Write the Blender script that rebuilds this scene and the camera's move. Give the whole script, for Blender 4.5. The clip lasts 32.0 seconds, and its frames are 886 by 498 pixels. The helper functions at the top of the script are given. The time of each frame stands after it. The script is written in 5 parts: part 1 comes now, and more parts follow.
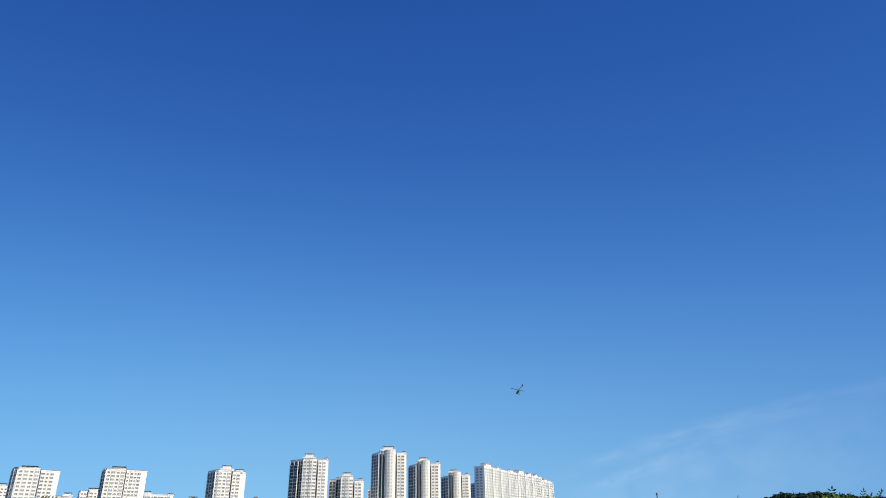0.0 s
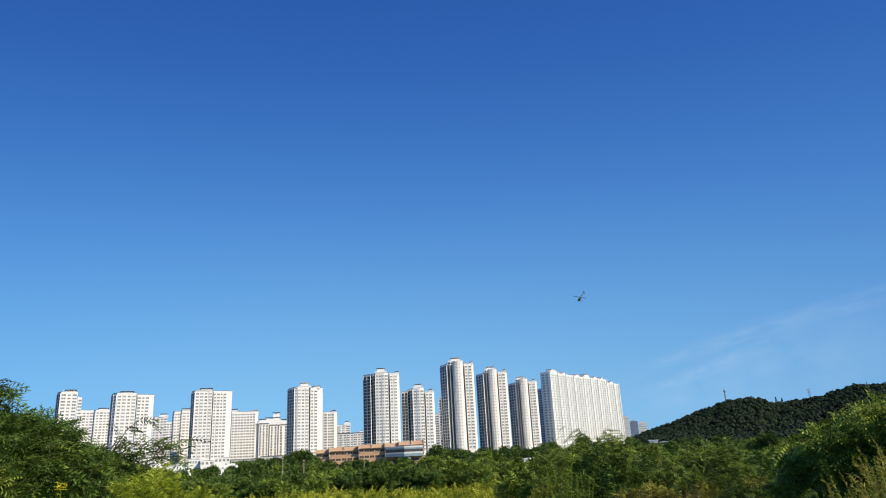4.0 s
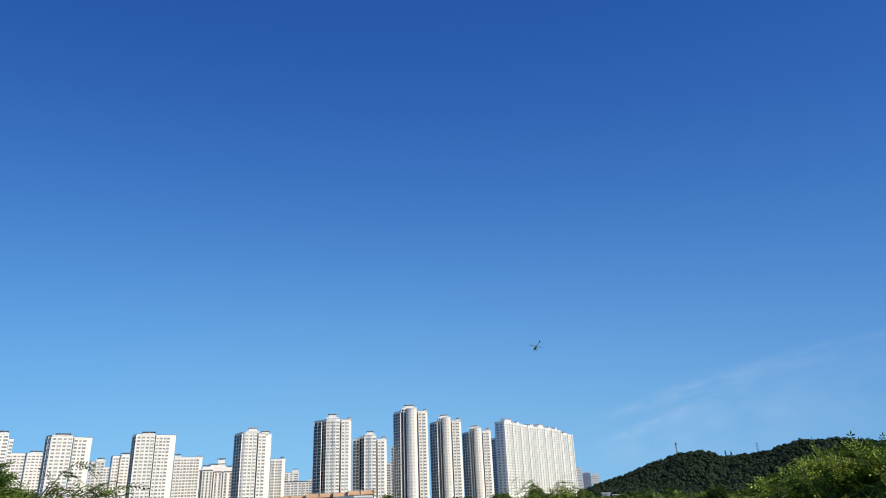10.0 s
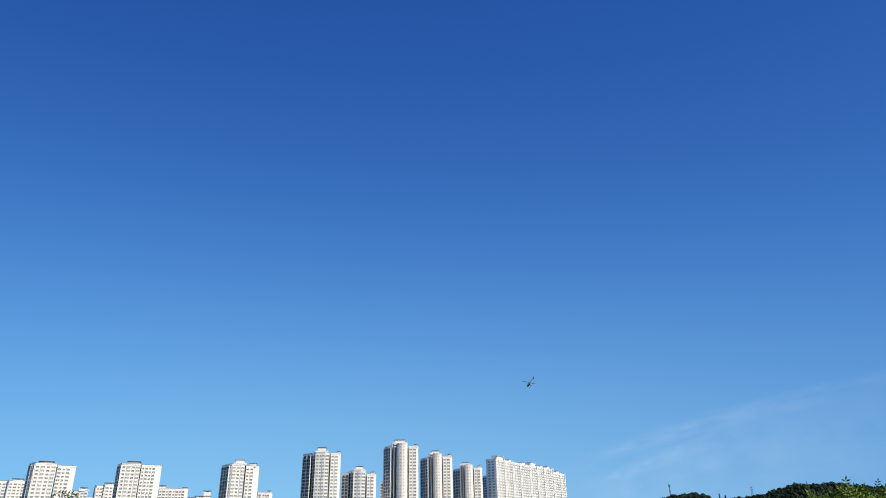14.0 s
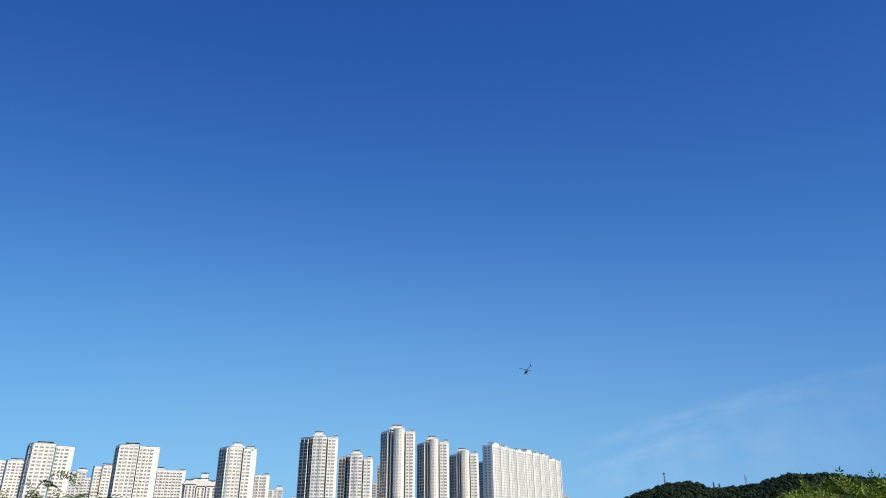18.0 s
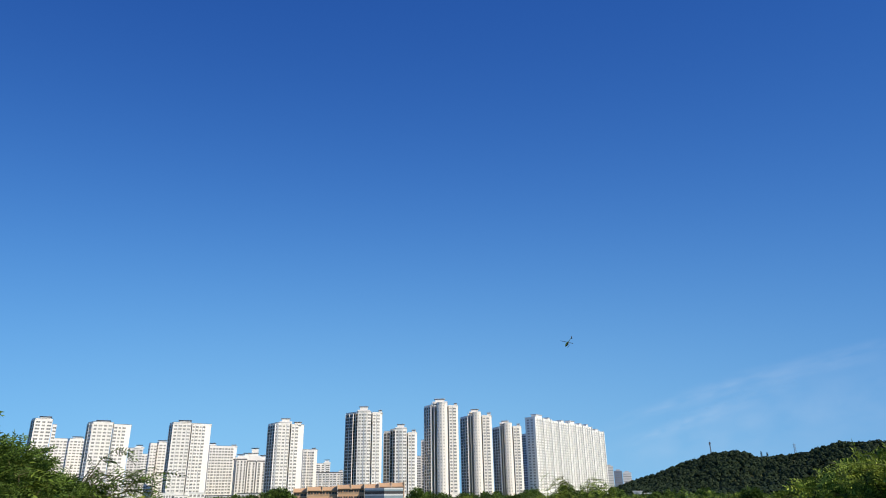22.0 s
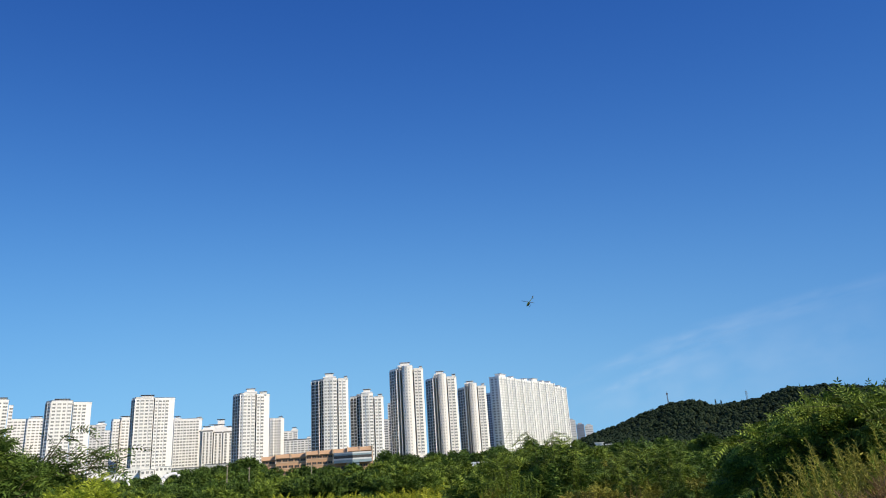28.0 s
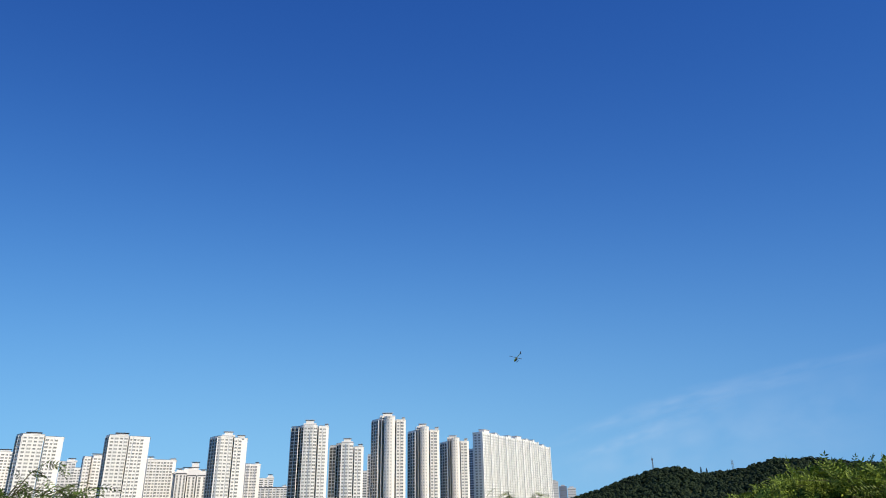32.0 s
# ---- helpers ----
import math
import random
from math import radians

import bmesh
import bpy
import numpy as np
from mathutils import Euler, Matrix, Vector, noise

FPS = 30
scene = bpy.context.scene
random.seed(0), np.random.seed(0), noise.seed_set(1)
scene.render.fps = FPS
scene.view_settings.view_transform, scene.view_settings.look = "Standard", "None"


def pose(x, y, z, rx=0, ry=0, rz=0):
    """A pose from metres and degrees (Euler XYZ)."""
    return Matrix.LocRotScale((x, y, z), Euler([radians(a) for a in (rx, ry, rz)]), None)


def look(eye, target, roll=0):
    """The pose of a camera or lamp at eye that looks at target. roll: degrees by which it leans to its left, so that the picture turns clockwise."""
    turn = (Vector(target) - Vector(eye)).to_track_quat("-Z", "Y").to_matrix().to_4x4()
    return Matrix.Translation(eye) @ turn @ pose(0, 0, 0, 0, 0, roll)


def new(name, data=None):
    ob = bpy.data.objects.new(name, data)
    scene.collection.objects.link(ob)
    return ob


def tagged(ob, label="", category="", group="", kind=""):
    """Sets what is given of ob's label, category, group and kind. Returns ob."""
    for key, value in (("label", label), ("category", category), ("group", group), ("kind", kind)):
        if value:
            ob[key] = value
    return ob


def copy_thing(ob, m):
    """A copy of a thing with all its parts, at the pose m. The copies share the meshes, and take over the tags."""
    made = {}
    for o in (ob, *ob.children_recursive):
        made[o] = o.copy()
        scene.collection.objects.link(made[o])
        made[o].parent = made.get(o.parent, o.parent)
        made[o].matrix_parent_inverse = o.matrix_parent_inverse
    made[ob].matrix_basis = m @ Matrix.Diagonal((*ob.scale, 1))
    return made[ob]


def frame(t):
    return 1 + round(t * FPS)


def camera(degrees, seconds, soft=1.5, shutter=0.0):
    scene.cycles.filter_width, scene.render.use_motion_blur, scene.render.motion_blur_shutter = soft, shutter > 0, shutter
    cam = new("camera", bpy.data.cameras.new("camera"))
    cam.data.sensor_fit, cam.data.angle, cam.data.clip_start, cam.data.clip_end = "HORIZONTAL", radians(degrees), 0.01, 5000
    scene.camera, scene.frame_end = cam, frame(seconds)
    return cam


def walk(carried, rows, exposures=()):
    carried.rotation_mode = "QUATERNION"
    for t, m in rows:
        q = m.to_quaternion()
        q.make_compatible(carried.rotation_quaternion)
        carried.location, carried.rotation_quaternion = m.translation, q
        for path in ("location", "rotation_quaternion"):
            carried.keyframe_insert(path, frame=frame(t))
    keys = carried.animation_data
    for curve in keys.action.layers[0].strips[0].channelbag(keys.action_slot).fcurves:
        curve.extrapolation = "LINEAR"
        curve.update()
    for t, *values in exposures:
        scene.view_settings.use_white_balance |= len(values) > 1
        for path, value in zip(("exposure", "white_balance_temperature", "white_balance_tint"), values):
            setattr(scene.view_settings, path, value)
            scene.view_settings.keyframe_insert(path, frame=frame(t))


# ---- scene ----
EXPOSURE = 0.10
# ---- camera: held by hand on one spot, turning; rows of seconds, bearing, tilt, lean ----
EYE = (0.0, 0.0, 1.6)
TURNS = [
    (0.0, 2.49, 24.24, -0.93),
    (0.5, 3.08, 24.61, -0.46),
    (1.0, 2.94, 24.01, -0.62),
    (1.5, 2.33, 23.24, -0.54),
    (2.0, 0.86, 22.69, -0.83),
    (2.5, -0.51, 21.36, -1.26),
    (3.0, -2.51, 19.56, -1.75),
    (3.5, -3.32, 17.69, -2.65),
    (5.5, -0.36, 16.58, -3.69),
    (6.0, 0.00, 16.45, -3.29),
    (6.5, 0.91, 18.36, -3.18),
    (7.0, 2.15, 19.64, -3.39),
    (7.5, 1.82, 19.68, -3.60),
    (8.0, 1.68, 20.32, -3.27),
    (8.5, 2.28, 21.46, -3.38),
    (9.0, 1.85, 21.75, -3.20),
    (9.5, 1.04, 21.90, -2.65),
    (10.0, 1.08, 20.85, -2.37),
    (10.5, 1.38, 20.19, -2.06),
    (11.0, 1.44, 19.46, -1.98),
    (11.5, 0.93, 18.87, -1.76),
    (12.0, 0.21, 19.70, -1.85),
    (12.5, -0.53, 20.67, -2.02),
    (13.0, -0.80, 22.96, -2.00),
    (13.5, -0.14, 23.40, -2.22),
    (14.0, 1.59, 23.70, -1.19),
    (14.5, 2.45, 23.04, -1.46),
    (16.5, 1.17, 22.05, -1.93),
    (17.0, 1.74, 22.85, -0.76),
    (17.5, 2.09, 23.12, -0.56),
    (18.0, 1.63, 22.56, -0.44),
    (18.5, 0.71, 22.45, -0.63),
    (19.0, 0.16, 22.33, -0.50),
    (19.5, 0.15, 22.53, -0.52),
    (20.0, 0.07, 22.27, -0.53),
    (20.5, -0.11, 22.34, -0.47),
    (21.0, -0.58, 21.74, -0.45),
    (21.5, -1.50, 21.02, -0.90),
    (22.0, -1.85, 20.46, -0.89),
    (22.5, -2.07, 20.45, -0.90),
    (23.0, -1.98, 20.30, -1.01),
    (23.5, -1.98, 20.12, -1.19),
    (24.0, -2.33, 20.18, -1.05),
    (24.5, -3.12, 19.80, -1.73),
    (26.5, -3.84, 17.67, -2.52),
    (27.0, -1.06, 16.78, -3.39),
    (27.5, 0.66, 16.96, -3.67),
    (28.0, 1.59, 17.25, -3.79),
    (28.5, 2.72, 18.47, -4.04),
    (29.0, 3.28, 20.34, -2.97),
    (29.5, 2.93, 22.52, -2.91),
    (30.0, 2.77, 22.66, -2.88),
    (30.5, 2.45, 22.49, -2.92),
    (31.0, 2.35, 22.13, -2.82),
    (31.5, 2.10, 21.75, -2.45),
    (32.0, 2.56, 21.56, -0.97),
]


def aim(bearing, tilt, lean):
    b, e = radians(bearing), radians(tilt)
    way = Vector((math.sin(b) * math.cos(e), math.cos(b) * math.cos(e), math.sin(e)))
    return look(EYE, Vector(EYE) + way * 10, lean)


cam = camera(67.22, 32.0, soft=1.05)
walk(cam, [(t, aim(b, e, r)) for t, b, e, r in TURNS], exposures=[(0.0, EXPOSURE), (32.0, EXPOSURE)])

# ---- sky and sun ----
SUN_BEARING, SUN_HEIGHT = 123.0, 36.0
world = bpy.data.worlds.new("sky")
scene.world = world
world.use_nodes = True
wn = world.node_tree.nodes
wn.clear()
sky = wn.new("ShaderNodeTexSky")
sky.sky_type = "NISHITA"
sky.sun_disc = False
sky.sun_elevation = radians(SUN_HEIGHT)
sky.sun_rotation = radians(SUN_BEARING)
sky.altitude = 0
sky.air_density, sky.dust_density, sky.ozone_density = 0.95, 0.0, 3.0
back = wn.new("ShaderNodeBackground")
back.inputs["Strength"].default_value = 0.112
wout = wn.new("ShaderNodeOutputWorld")
# the haze-free horizon: the sky is looked up a little above each direction, less so towards the zenith
wcoord = wn.new("ShaderNodeTexCoord")
wsplit = wn.new("ShaderNodeSeparateXYZ")
wjoin = wn.new("ShaderNodeCombineXYZ")
world.node_tree.links.new(wcoord.outputs["Generated"], wsplit.inputs[0])


def wmath(op, a, b):
    node = wn.new("ShaderNodeMath")
    node.operation = op
    for k, s in enumerate((a, b)):
        if isinstance(s, float):
            node.inputs[k].default_value = s
        else:
            world.node_tree.links.new(s, node.inputs[k])
    return node.outputs[0]


up = wmath("MAXIMUM", wsplit.outputs["Z"], 0.0)
lifted = wmath("ADD", wmath("MULTIPLY", wmath("ADD", wmath("MULTIPLY", up, 0.98), 0.11), up), 0.15)
world.node_tree.links.new(wmath("MULTIPLY", wsplit.outputs["X"], 0.5), wjoin.inputs["X"])
world.node_tree.links.new(wsplit.outputs["Y"], wjoin.inputs["Y"])
world.node_tree.links.new(lifted, wjoin.inputs["Z"])
wnormal = wn.new("ShaderNodeVectorMath")
wnormal.operation = "NORMALIZE"
world.node_tree.links.new(wjoin.outputs[0], wnormal.inputs[0])
world.node_tree.links.new(wnormal.outputs["Vector"], sky.inputs["Vector"])
deep = wn.new("ShaderNodeHueSaturation")
deep.inputs["Saturation"].default_value = 1.23
world.node_tree.links.new(sky.outputs["Color"], deep.inputs["Color"])
tone = wn.new("ShaderNodeMix")
tone.data_type, tone.blend_type = "RGBA", "MULTIPLY"
tone.inputs["Factor"].default_value = 1.0
tone.inputs["B"].default_value = (0.74, 0.98, 1.21, 1)
world.node_tree.links.new(deep.outputs["Color"], tone.inputs["A"])
# clear autumn air: a deeper zenith and a paler horizon
wparts = wn.new("ShaderNodeSeparateColor")
wwhole = wn.new("ShaderNodeCombineColor")
world.node_tree.links.new(tone.outputs["Result"], wparts.inputs[0])
for k, (gain, power) in enumerate(((1.33, 1.29), (0.894, 1.21), (1.394, 0.80))):
    world.node_tree.links.new(wmath("MULTIPLY", wmath("POWER", wparts.outputs[k], power), gain), wwhole.inputs[k])
world.node_tree.links.new(wwhole.outputs[0], back.inputs["Color"])
world.node_tree.links.new(back.outputs["Background"], wout.inputs["Surface"])

sun_data = bpy.data.lights.new("sun", "SUN")
sun_data.energy = 4.8
sun_data.angle = radians(0.5)
sun_data.color = (1.0, 0.88, 0.69)
sun = new("sun", sun_data)
sb, se = radians(SUN_BEARING), radians(SUN_HEIGHT)
sun_way = Vector((math.sin(sb) * math.cos(se), math.cos(sb) * math.cos(se), math.sin(se)))
sun.matrix_world = look(sun_way * 60, (0, 0, 0))


# ---- materials ----
def material(name, base, rough=0.7, metal=0.0, vary=0.15, scale=3.0, fine=40.0, bump=0.0, island=0.0, spec=0.5, translucent=0.0, tint=None):
    """A surface with coarse and fine variation of its colour; island varies the joined pieces, tint is a second colour."""
    mat = bpy.data.materials.new(name)
    mat.use_nodes = True
    nt = mat.node_tree
    n, l = nt.nodes, nt.links
    bsdf = n["Principled BSDF"]
    bsdf.inputs["Roughness"].default_value = rough
    bsdf.inputs["Metallic"].default_value = metal
    bsdf.inputs["Specular IOR Level"].default_value = spec
    coord = n.new("ShaderNodeTexCoord")
    coarse = n.new("ShaderNodeTexNoise")
    coarse.inputs["Scale"].default_value = scale
    coarse.inputs["Detail"].default_value = 4
    small = n.new("ShaderNodeTexNoise")
    small.inputs["Scale"].default_value = fine
    l.new(coord.outputs["Object"], coarse.inputs["Vector"])
    l.new(coord.outputs["Object"], small.inputs["Vector"])
    add = n.new("ShaderNodeMath")
    add.operation = "ADD"
    l.new(coarse.outputs["Fac"], add.inputs[0])
    l.new(small.outputs["Fac"], add.inputs[1])
    value = n.new("ShaderNodeMapRange")
    value.inputs["From Min"].default_value, value.inputs["From Max"].default_value = 0.6, 1.4
    value.inputs["To Min"].default_value, value.inputs["To Max"].default_value = 1 - vary, 1 + vary
    l.new(add.outputs[0], value.inputs["Value"])
    colour = n.new("ShaderNodeMix")
    colour.data_type = "RGBA"
    colour.inputs["A"].default_value = (*base, 1)
    colour.inputs["B"].default_value = (*(tint or base), 1)
    last = value.outputs["Result"]
    if island:
        geo = n.new("ShaderNodeNewGeometry")
        info = n.new("ShaderNodeObjectInfo")
        one = n.new("ShaderNodeMapRange")
        one.inputs["To Min"].default_value, one.inputs["To Max"].default_value = 1 - island, 1 + island
        l.new(geo.outputs["Random Per Island"], one.inputs["Value"])
        two = n.new("ShaderNodeMath")
        two.operation = "MULTIPLY"
        l.new(one.outputs["Result"], two.inputs[0])
        l.new(last, two.inputs[1])
        three = n.new("ShaderNodeMapRange")
        three.inputs["To Min"].default_value, three.inputs["To Max"].default_value = 1 - island * 0.5, 1 + island * 0.5
        l.new(info.outputs["Random"], three.inputs["Value"])
        four = n.new("ShaderNodeMath")
        four.operation = "MULTIPLY"
        l.new(two.outputs[0], four.inputs[0])
        l.new(three.outputs["Result"], four.inputs[1])
        last = four.outputs[0]
        l.new(geo.outputs["Random Per Island"], colour.inputs["Factor"])
    else:
        l.new(coarse.outputs["Fac"], colour.inputs["Factor"])
    scaled = n.new("ShaderNodeVectorMath")
    scaled.operation = "SCALE"
    l.new(colour.outputs["Result"], scaled.inputs[0])
    l.new(last, scaled.inputs["Scale"])
    l.new(scaled.outputs["Vector"], bsdf.inputs["Base Color"])
    if bump:
        b = n.new("ShaderNodeBump")
        b.inputs["Strength"].default_value = bump
        b.inputs["Distance"].default_value = 0.05
        l.new(small.outputs["Fac"], b.inputs["Height"])
        l.new(b.outputs["Normal"], bsdf.inputs["Normal"])
    if translucent:
        tr = n.new("ShaderNodeBsdfTranslucent")
        l.new(scaled.outputs["Vector"], tr.inputs["Color"])
        mix = n.new("ShaderNodeMixShader")
        mix.inputs["Fac"].default_value = translucent
        l.new(bsdf.outputs["BSDF"], mix.inputs[1])
        l.new(tr.outputs["BSDF"], mix.inputs[2])
        l.new(mix.outputs["Shader"], n["Material Output"].inputs["Surface"])
    return mat


WHITE_WALL = material("white painted concrete", (0.80, 0.785, 0.76), 0.8, vary=0.07, scale=0.08, fine=0.9, bump=0.15, tint=(0.77, 0.755, 0.73))
CREAM_WALL = material("cream painted concrete", (0.82, 0.78, 0.725), 0.8, vary=0.07, scale=0.08, fine=0.9, bump=0.15, tint=(0.78, 0.74, 0.69))
COOL_WALL = material("cool white painted concrete", (0.80, 0.80, 0.77), 0.8, vary=0.07, scale=0.08, fine=0.9, bump=0.15, tint=(0.76, 0.77, 0.745))
GREY_WALL = material("grey concrete", (0.50, 0.50, 0.49), 0.85, vary=0.12, scale=0.2, fine=2.0, bump=0.2)
BLUE_GREY_WALL = material("blue grey cladding", (0.20, 0.24, 0.32), 0.6, vary=0.1, scale=0.1, fine=1.0)
DARK_ROOF = material("dark roof metal", (0.10, 0.10, 0.11), 0.6, vary=0.2, scale=0.5, fine=5.0)
GLASS = material("window glass", (0.175, 0.18, 0.18), 0.15, spec=0.3, vary=0.35, scale=0.2, fine=2.0, island=0.3)
MIST_GLASS = material("cream blinds behind glass", (0.43, 0.42, 0.39), 0.3, spec=0.3, vary=0.2, scale=0.2, fine=2.0, island=0.2)
PALE_GLASS = material("pale curtained glass", (0.29, 0.295, 0.285), 0.2, spec=0.3, vary=0.3, scale=0.2, fine=2.0, island=0.3)
# dark panes for the school; on tower flanks the dark tone stands in for shade
DARK_GLASS = material("dark window glass, also flank shade", (0.060, 0.060, 0.060), 0.2, spec=0.2, vary=0.3, scale=0.2, fine=2.0, island=0.3)
CANOPY = material("light slate roof canopy", (0.42, 0.44, 0.47), 0.5, vary=0.15, scale=0.5, fine=5.0)
# grey instead of white, so that the flanks' shade is in the colour
SHADE_FRAME = material("shade grey balcony frame", (0.30, 0.30, 0.30), 0.5, vary=0.1)
FRAME = material("white window frame", (0.81, 0.795, 0.77), 0.5, vary=0.05)
TAN_BRICK = material("tan brick", (0.56, 0.36, 0.225), 0.85, vary=0.16, scale=0.25, fine=8.0, bump=0.2, tint=(0.48, 0.29, 0.17))
PALE_BAND = material("pale stucco", (0.62, 0.48, 0.34), 0.8, vary=0.1, scale=0.5, fine=6.0)
BAY_TRIM = material("pale grey fascia", (0.50, 0.53, 0.54), 0.5, vary=0.1, scale=0.4, fine=4.0)
BAY_GLASS = material("pale blue glazing", (0.20, 0.27, 0.30), 0.12, vary=0.2, scale=0.3, fine=3.0)
WHITE_METAL = material("white painted steel", (0.80, 0.80, 0.80), 0.4, vary=0.05, scale=0.5)
STEEL = material("galvanised steel", (0.35, 0.36, 0.37), 0.45, metal=0.7, vary=0.15)
POLE = material("weathered concrete pole", (0.30, 0.26, 0.20), 0.9, vary=0.2, scale=2.0, fine=20.0)
BARK = material("brown bark", (0.10, 0.075, 0.05), 0.9, vary=0.3, scale=6, fine=60, bump=0.4)
GROUND = material("grassy soil", (0.075, 0.085, 0.03), 0.95, vary=0.35, scale=0.15, fine=3.0, bump=0.5, tint=(0.11, 0.12, 0.03))
LEAF_DARK = material("dark green leaves", (0.043, 0.086, 0.017), 0.5, vary=0.25, scale=0.8, fine=8, island=0.30, spec=0.12, translucent=0.12, tint=(0.108, 0.168, 0.030))
LEAF_MID = material("green leaves", (0.087, 0.148, 0.020), 0.5, vary=0.3, scale=0.8, fine=8, island=0.32, spec=0.12, translucent=0.15, tint=(0.184, 0.242, 0.037))
LEAF_FRESH = material("fresh green leaves", (0.155, 0.240, 0.026), 0.55, vary=0.3, scale=0.8, fine=8, island=0.34, spec=0.12, translucent=0.22, tint=(0.275, 0.330, 0.050))
LEAF_MOSS = material("olive green leaves", (0.150, 0.172, 0.026), 0.6, vary=0.3, scale=0.8, fine=8, island=0.35, spec=0.12, translucent=0.2, tint=(0.265, 0.240, 0.044))
LEAF_PLUME = material("bright yellow green plumes", (0.335, 0.420, 0.036), 0.65, vary=0.2, scale=0.8, fine=8, island=0.35, spec=0.2, translucent=0.5, tint=(0.440, 0.480, 0.060))
LEAF_LIGHT = material("yellow green leaves", (0.300, 0.350, 0.026), 0.6, vary=0.2, scale=0.8, fine=8, island=0.3, spec=0.2, translucent=0.42, tint=(0.420, 0.430, 0.040))
LEAF_OLIVE = material("olive weed leaves", (0.310, 0.320, 0.050), 0.65, vary=0.2, scale=1, fine=8, island=0.3, spec=0.2, translucent=0.4, tint=(0.430, 0.390, 0.085))
LEAF_DRY = material("dry brown grass", (0.300, 0.185, 0.085), 0.8, vary=0.2, scale=1, fine=8, island=0.3, spec=0.2, translucent=0.25, tint=(0.230, 0.150, 0.060))
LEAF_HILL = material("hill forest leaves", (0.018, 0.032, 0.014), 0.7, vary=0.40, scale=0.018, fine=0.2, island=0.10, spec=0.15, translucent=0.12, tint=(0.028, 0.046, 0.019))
TWIG = material("dark green twig", (0.085, 0.080, 0.038), 0.9, spec=0.1, vary=0.3, scale=6, fine=60)
PETAL = material("yellow petals", (0.90, 0.82, 0.05), 0.6, vary=0.1, island=0.15, translucent=0.3)


# ---- building tools ----
def at(bearing, dist, z=0.0):
    b = radians(bearing)
    return Vector((dist * math.sin(b), dist * math.cos(b), z))


def rise(elevation, dist):
    """The height that shows at that angle above the eye's level, dist metres away."""
    return EYE[2] + dist * math.tan(radians(elevation))


def smooth(a, b, x):
    k = np.clip((x - a) / (b - a), 0, 1)
    return k * k * (3 - 2 * k)


CREST_B = [-60, 9.5, 11.0, 12.8, 15.0, 17.0, 18.9, 20.5, 21.4, 22.3, 24.0, 25.6, 27.5, 30.2, 32.2, 36.0, 42.0, 60.0]
CREST_E = [0, 0, 0.35, 1.15, 1.75, 2.45, 3.0, 3.18, 3.0, 2.6, 2.75, 2.9, 3.45, 3.42, 3.1, 2.8, 2.3, 0]


def ground_z(x, y):
    d, b = np.hypot(x, y), np.degrees(np.arctan2(x, y))
    z = -4.0 * smooth(34, 95, d) + smooth(370, 560, d) * (6.0 + 3.5 * smooth(-6, -18, b) - 1.5 * smooth(0, 6, b))
    crest = 760 * np.tan(np.radians(np.interp(b, CREST_B, CREST_E)))
    z = z + np.maximum(crest - 7.0, 0) * smooth(500, 760, d) * (1 - smooth(790, 1150, d))
    return z


def gz(x, y):
    return float(ground_z(np.float64(x), np.float64(y)))


def thing(name, label, category, place=(0, 0, 0), group="", kind=""):
    return tagged_at(tagged(new(name), label, category, group, kind), place)


def tagged_at(ob, place):
    ob.location = place
    return ob


def part(name, bm, mat, parent, label=""):
    """Links a bmesh, in its parent's space, as one mesh under it."""
    me = bpy.data.meshes.new(name)
    bm.to_mesh(me)
    bm.free()
    return part_mesh(name, me, mat, parent, label)


def part_mesh(name, me, mat, parent, label=""):
    for m in mat if isinstance(mat, (list, tuple)) else (mat,):
        me.materials.append(m)
    ob = new(name, me)
    if parent is not None:
        ob.parent = parent
    if label:
        ob["label"] = label
    return ob


def box(bm, cx, cy, z0, z1, sx, sy, turn=0.0, bevel=0.0):
    m = pose(cx, cy, (z0 + z1) / 2, 0, 0, turn) @ Matrix.Diagonal((sx, sy, z1 - z0, 1))
    made = bmesh.ops.create_cube(bm, size=1.0, matrix=m)
    if bevel:
        edges = {e for v in made["verts"] for e in v.link_edges}
        bmesh.ops.bevel(bm, geom=list(edges), offset=bevel, segments=2, affect="EDGES", profile=0.5)


def prism(bm, pts, z0, z1):
    lo = [bm.verts.new((p[0], p[1], z0)) for p in pts]
    hi = [bm.verts.new((p[0], p[1], z1)) for p in pts]
    n = len(pts)
    for i in range(n):
        bm.faces.new((lo[i], lo[(i + 1) % n], hi[(i + 1) % n], hi[i]))
    bm.faces.new(hi)
    bm.faces.new(lo[::-1])
    bmesh.ops.recalc_face_normals(bm, faces=bm.faces)


def tube(bm, points, radii, sides=6):
    """A tapered tube along points."""
    rings = []
    pts = [Vector(p) for p in points]
    for i, p in enumerate(pts):
        way = (pts[min(i + 1, len(pts) - 1)] - pts[max(i - 1, 0)]).normalized()
        side = way.orthogonal().normalized()
        other = way.cross(side)
        rings.append([bm.verts.new(p + (side * math.cos(a) + other * math.sin(a)) * radii[i]) for a in (2 * math.pi * k / sides for k in range(sides))])
    for a, b in zip(rings, rings[1:]):
        for k in range(sides):
            bm.faces.new((a[k], a[(k + 1) % sides], b[(k + 1) % sides], b[k]))
    bm.faces.new(rings[0][::-1])
    bm.faces.new(rings[-1])


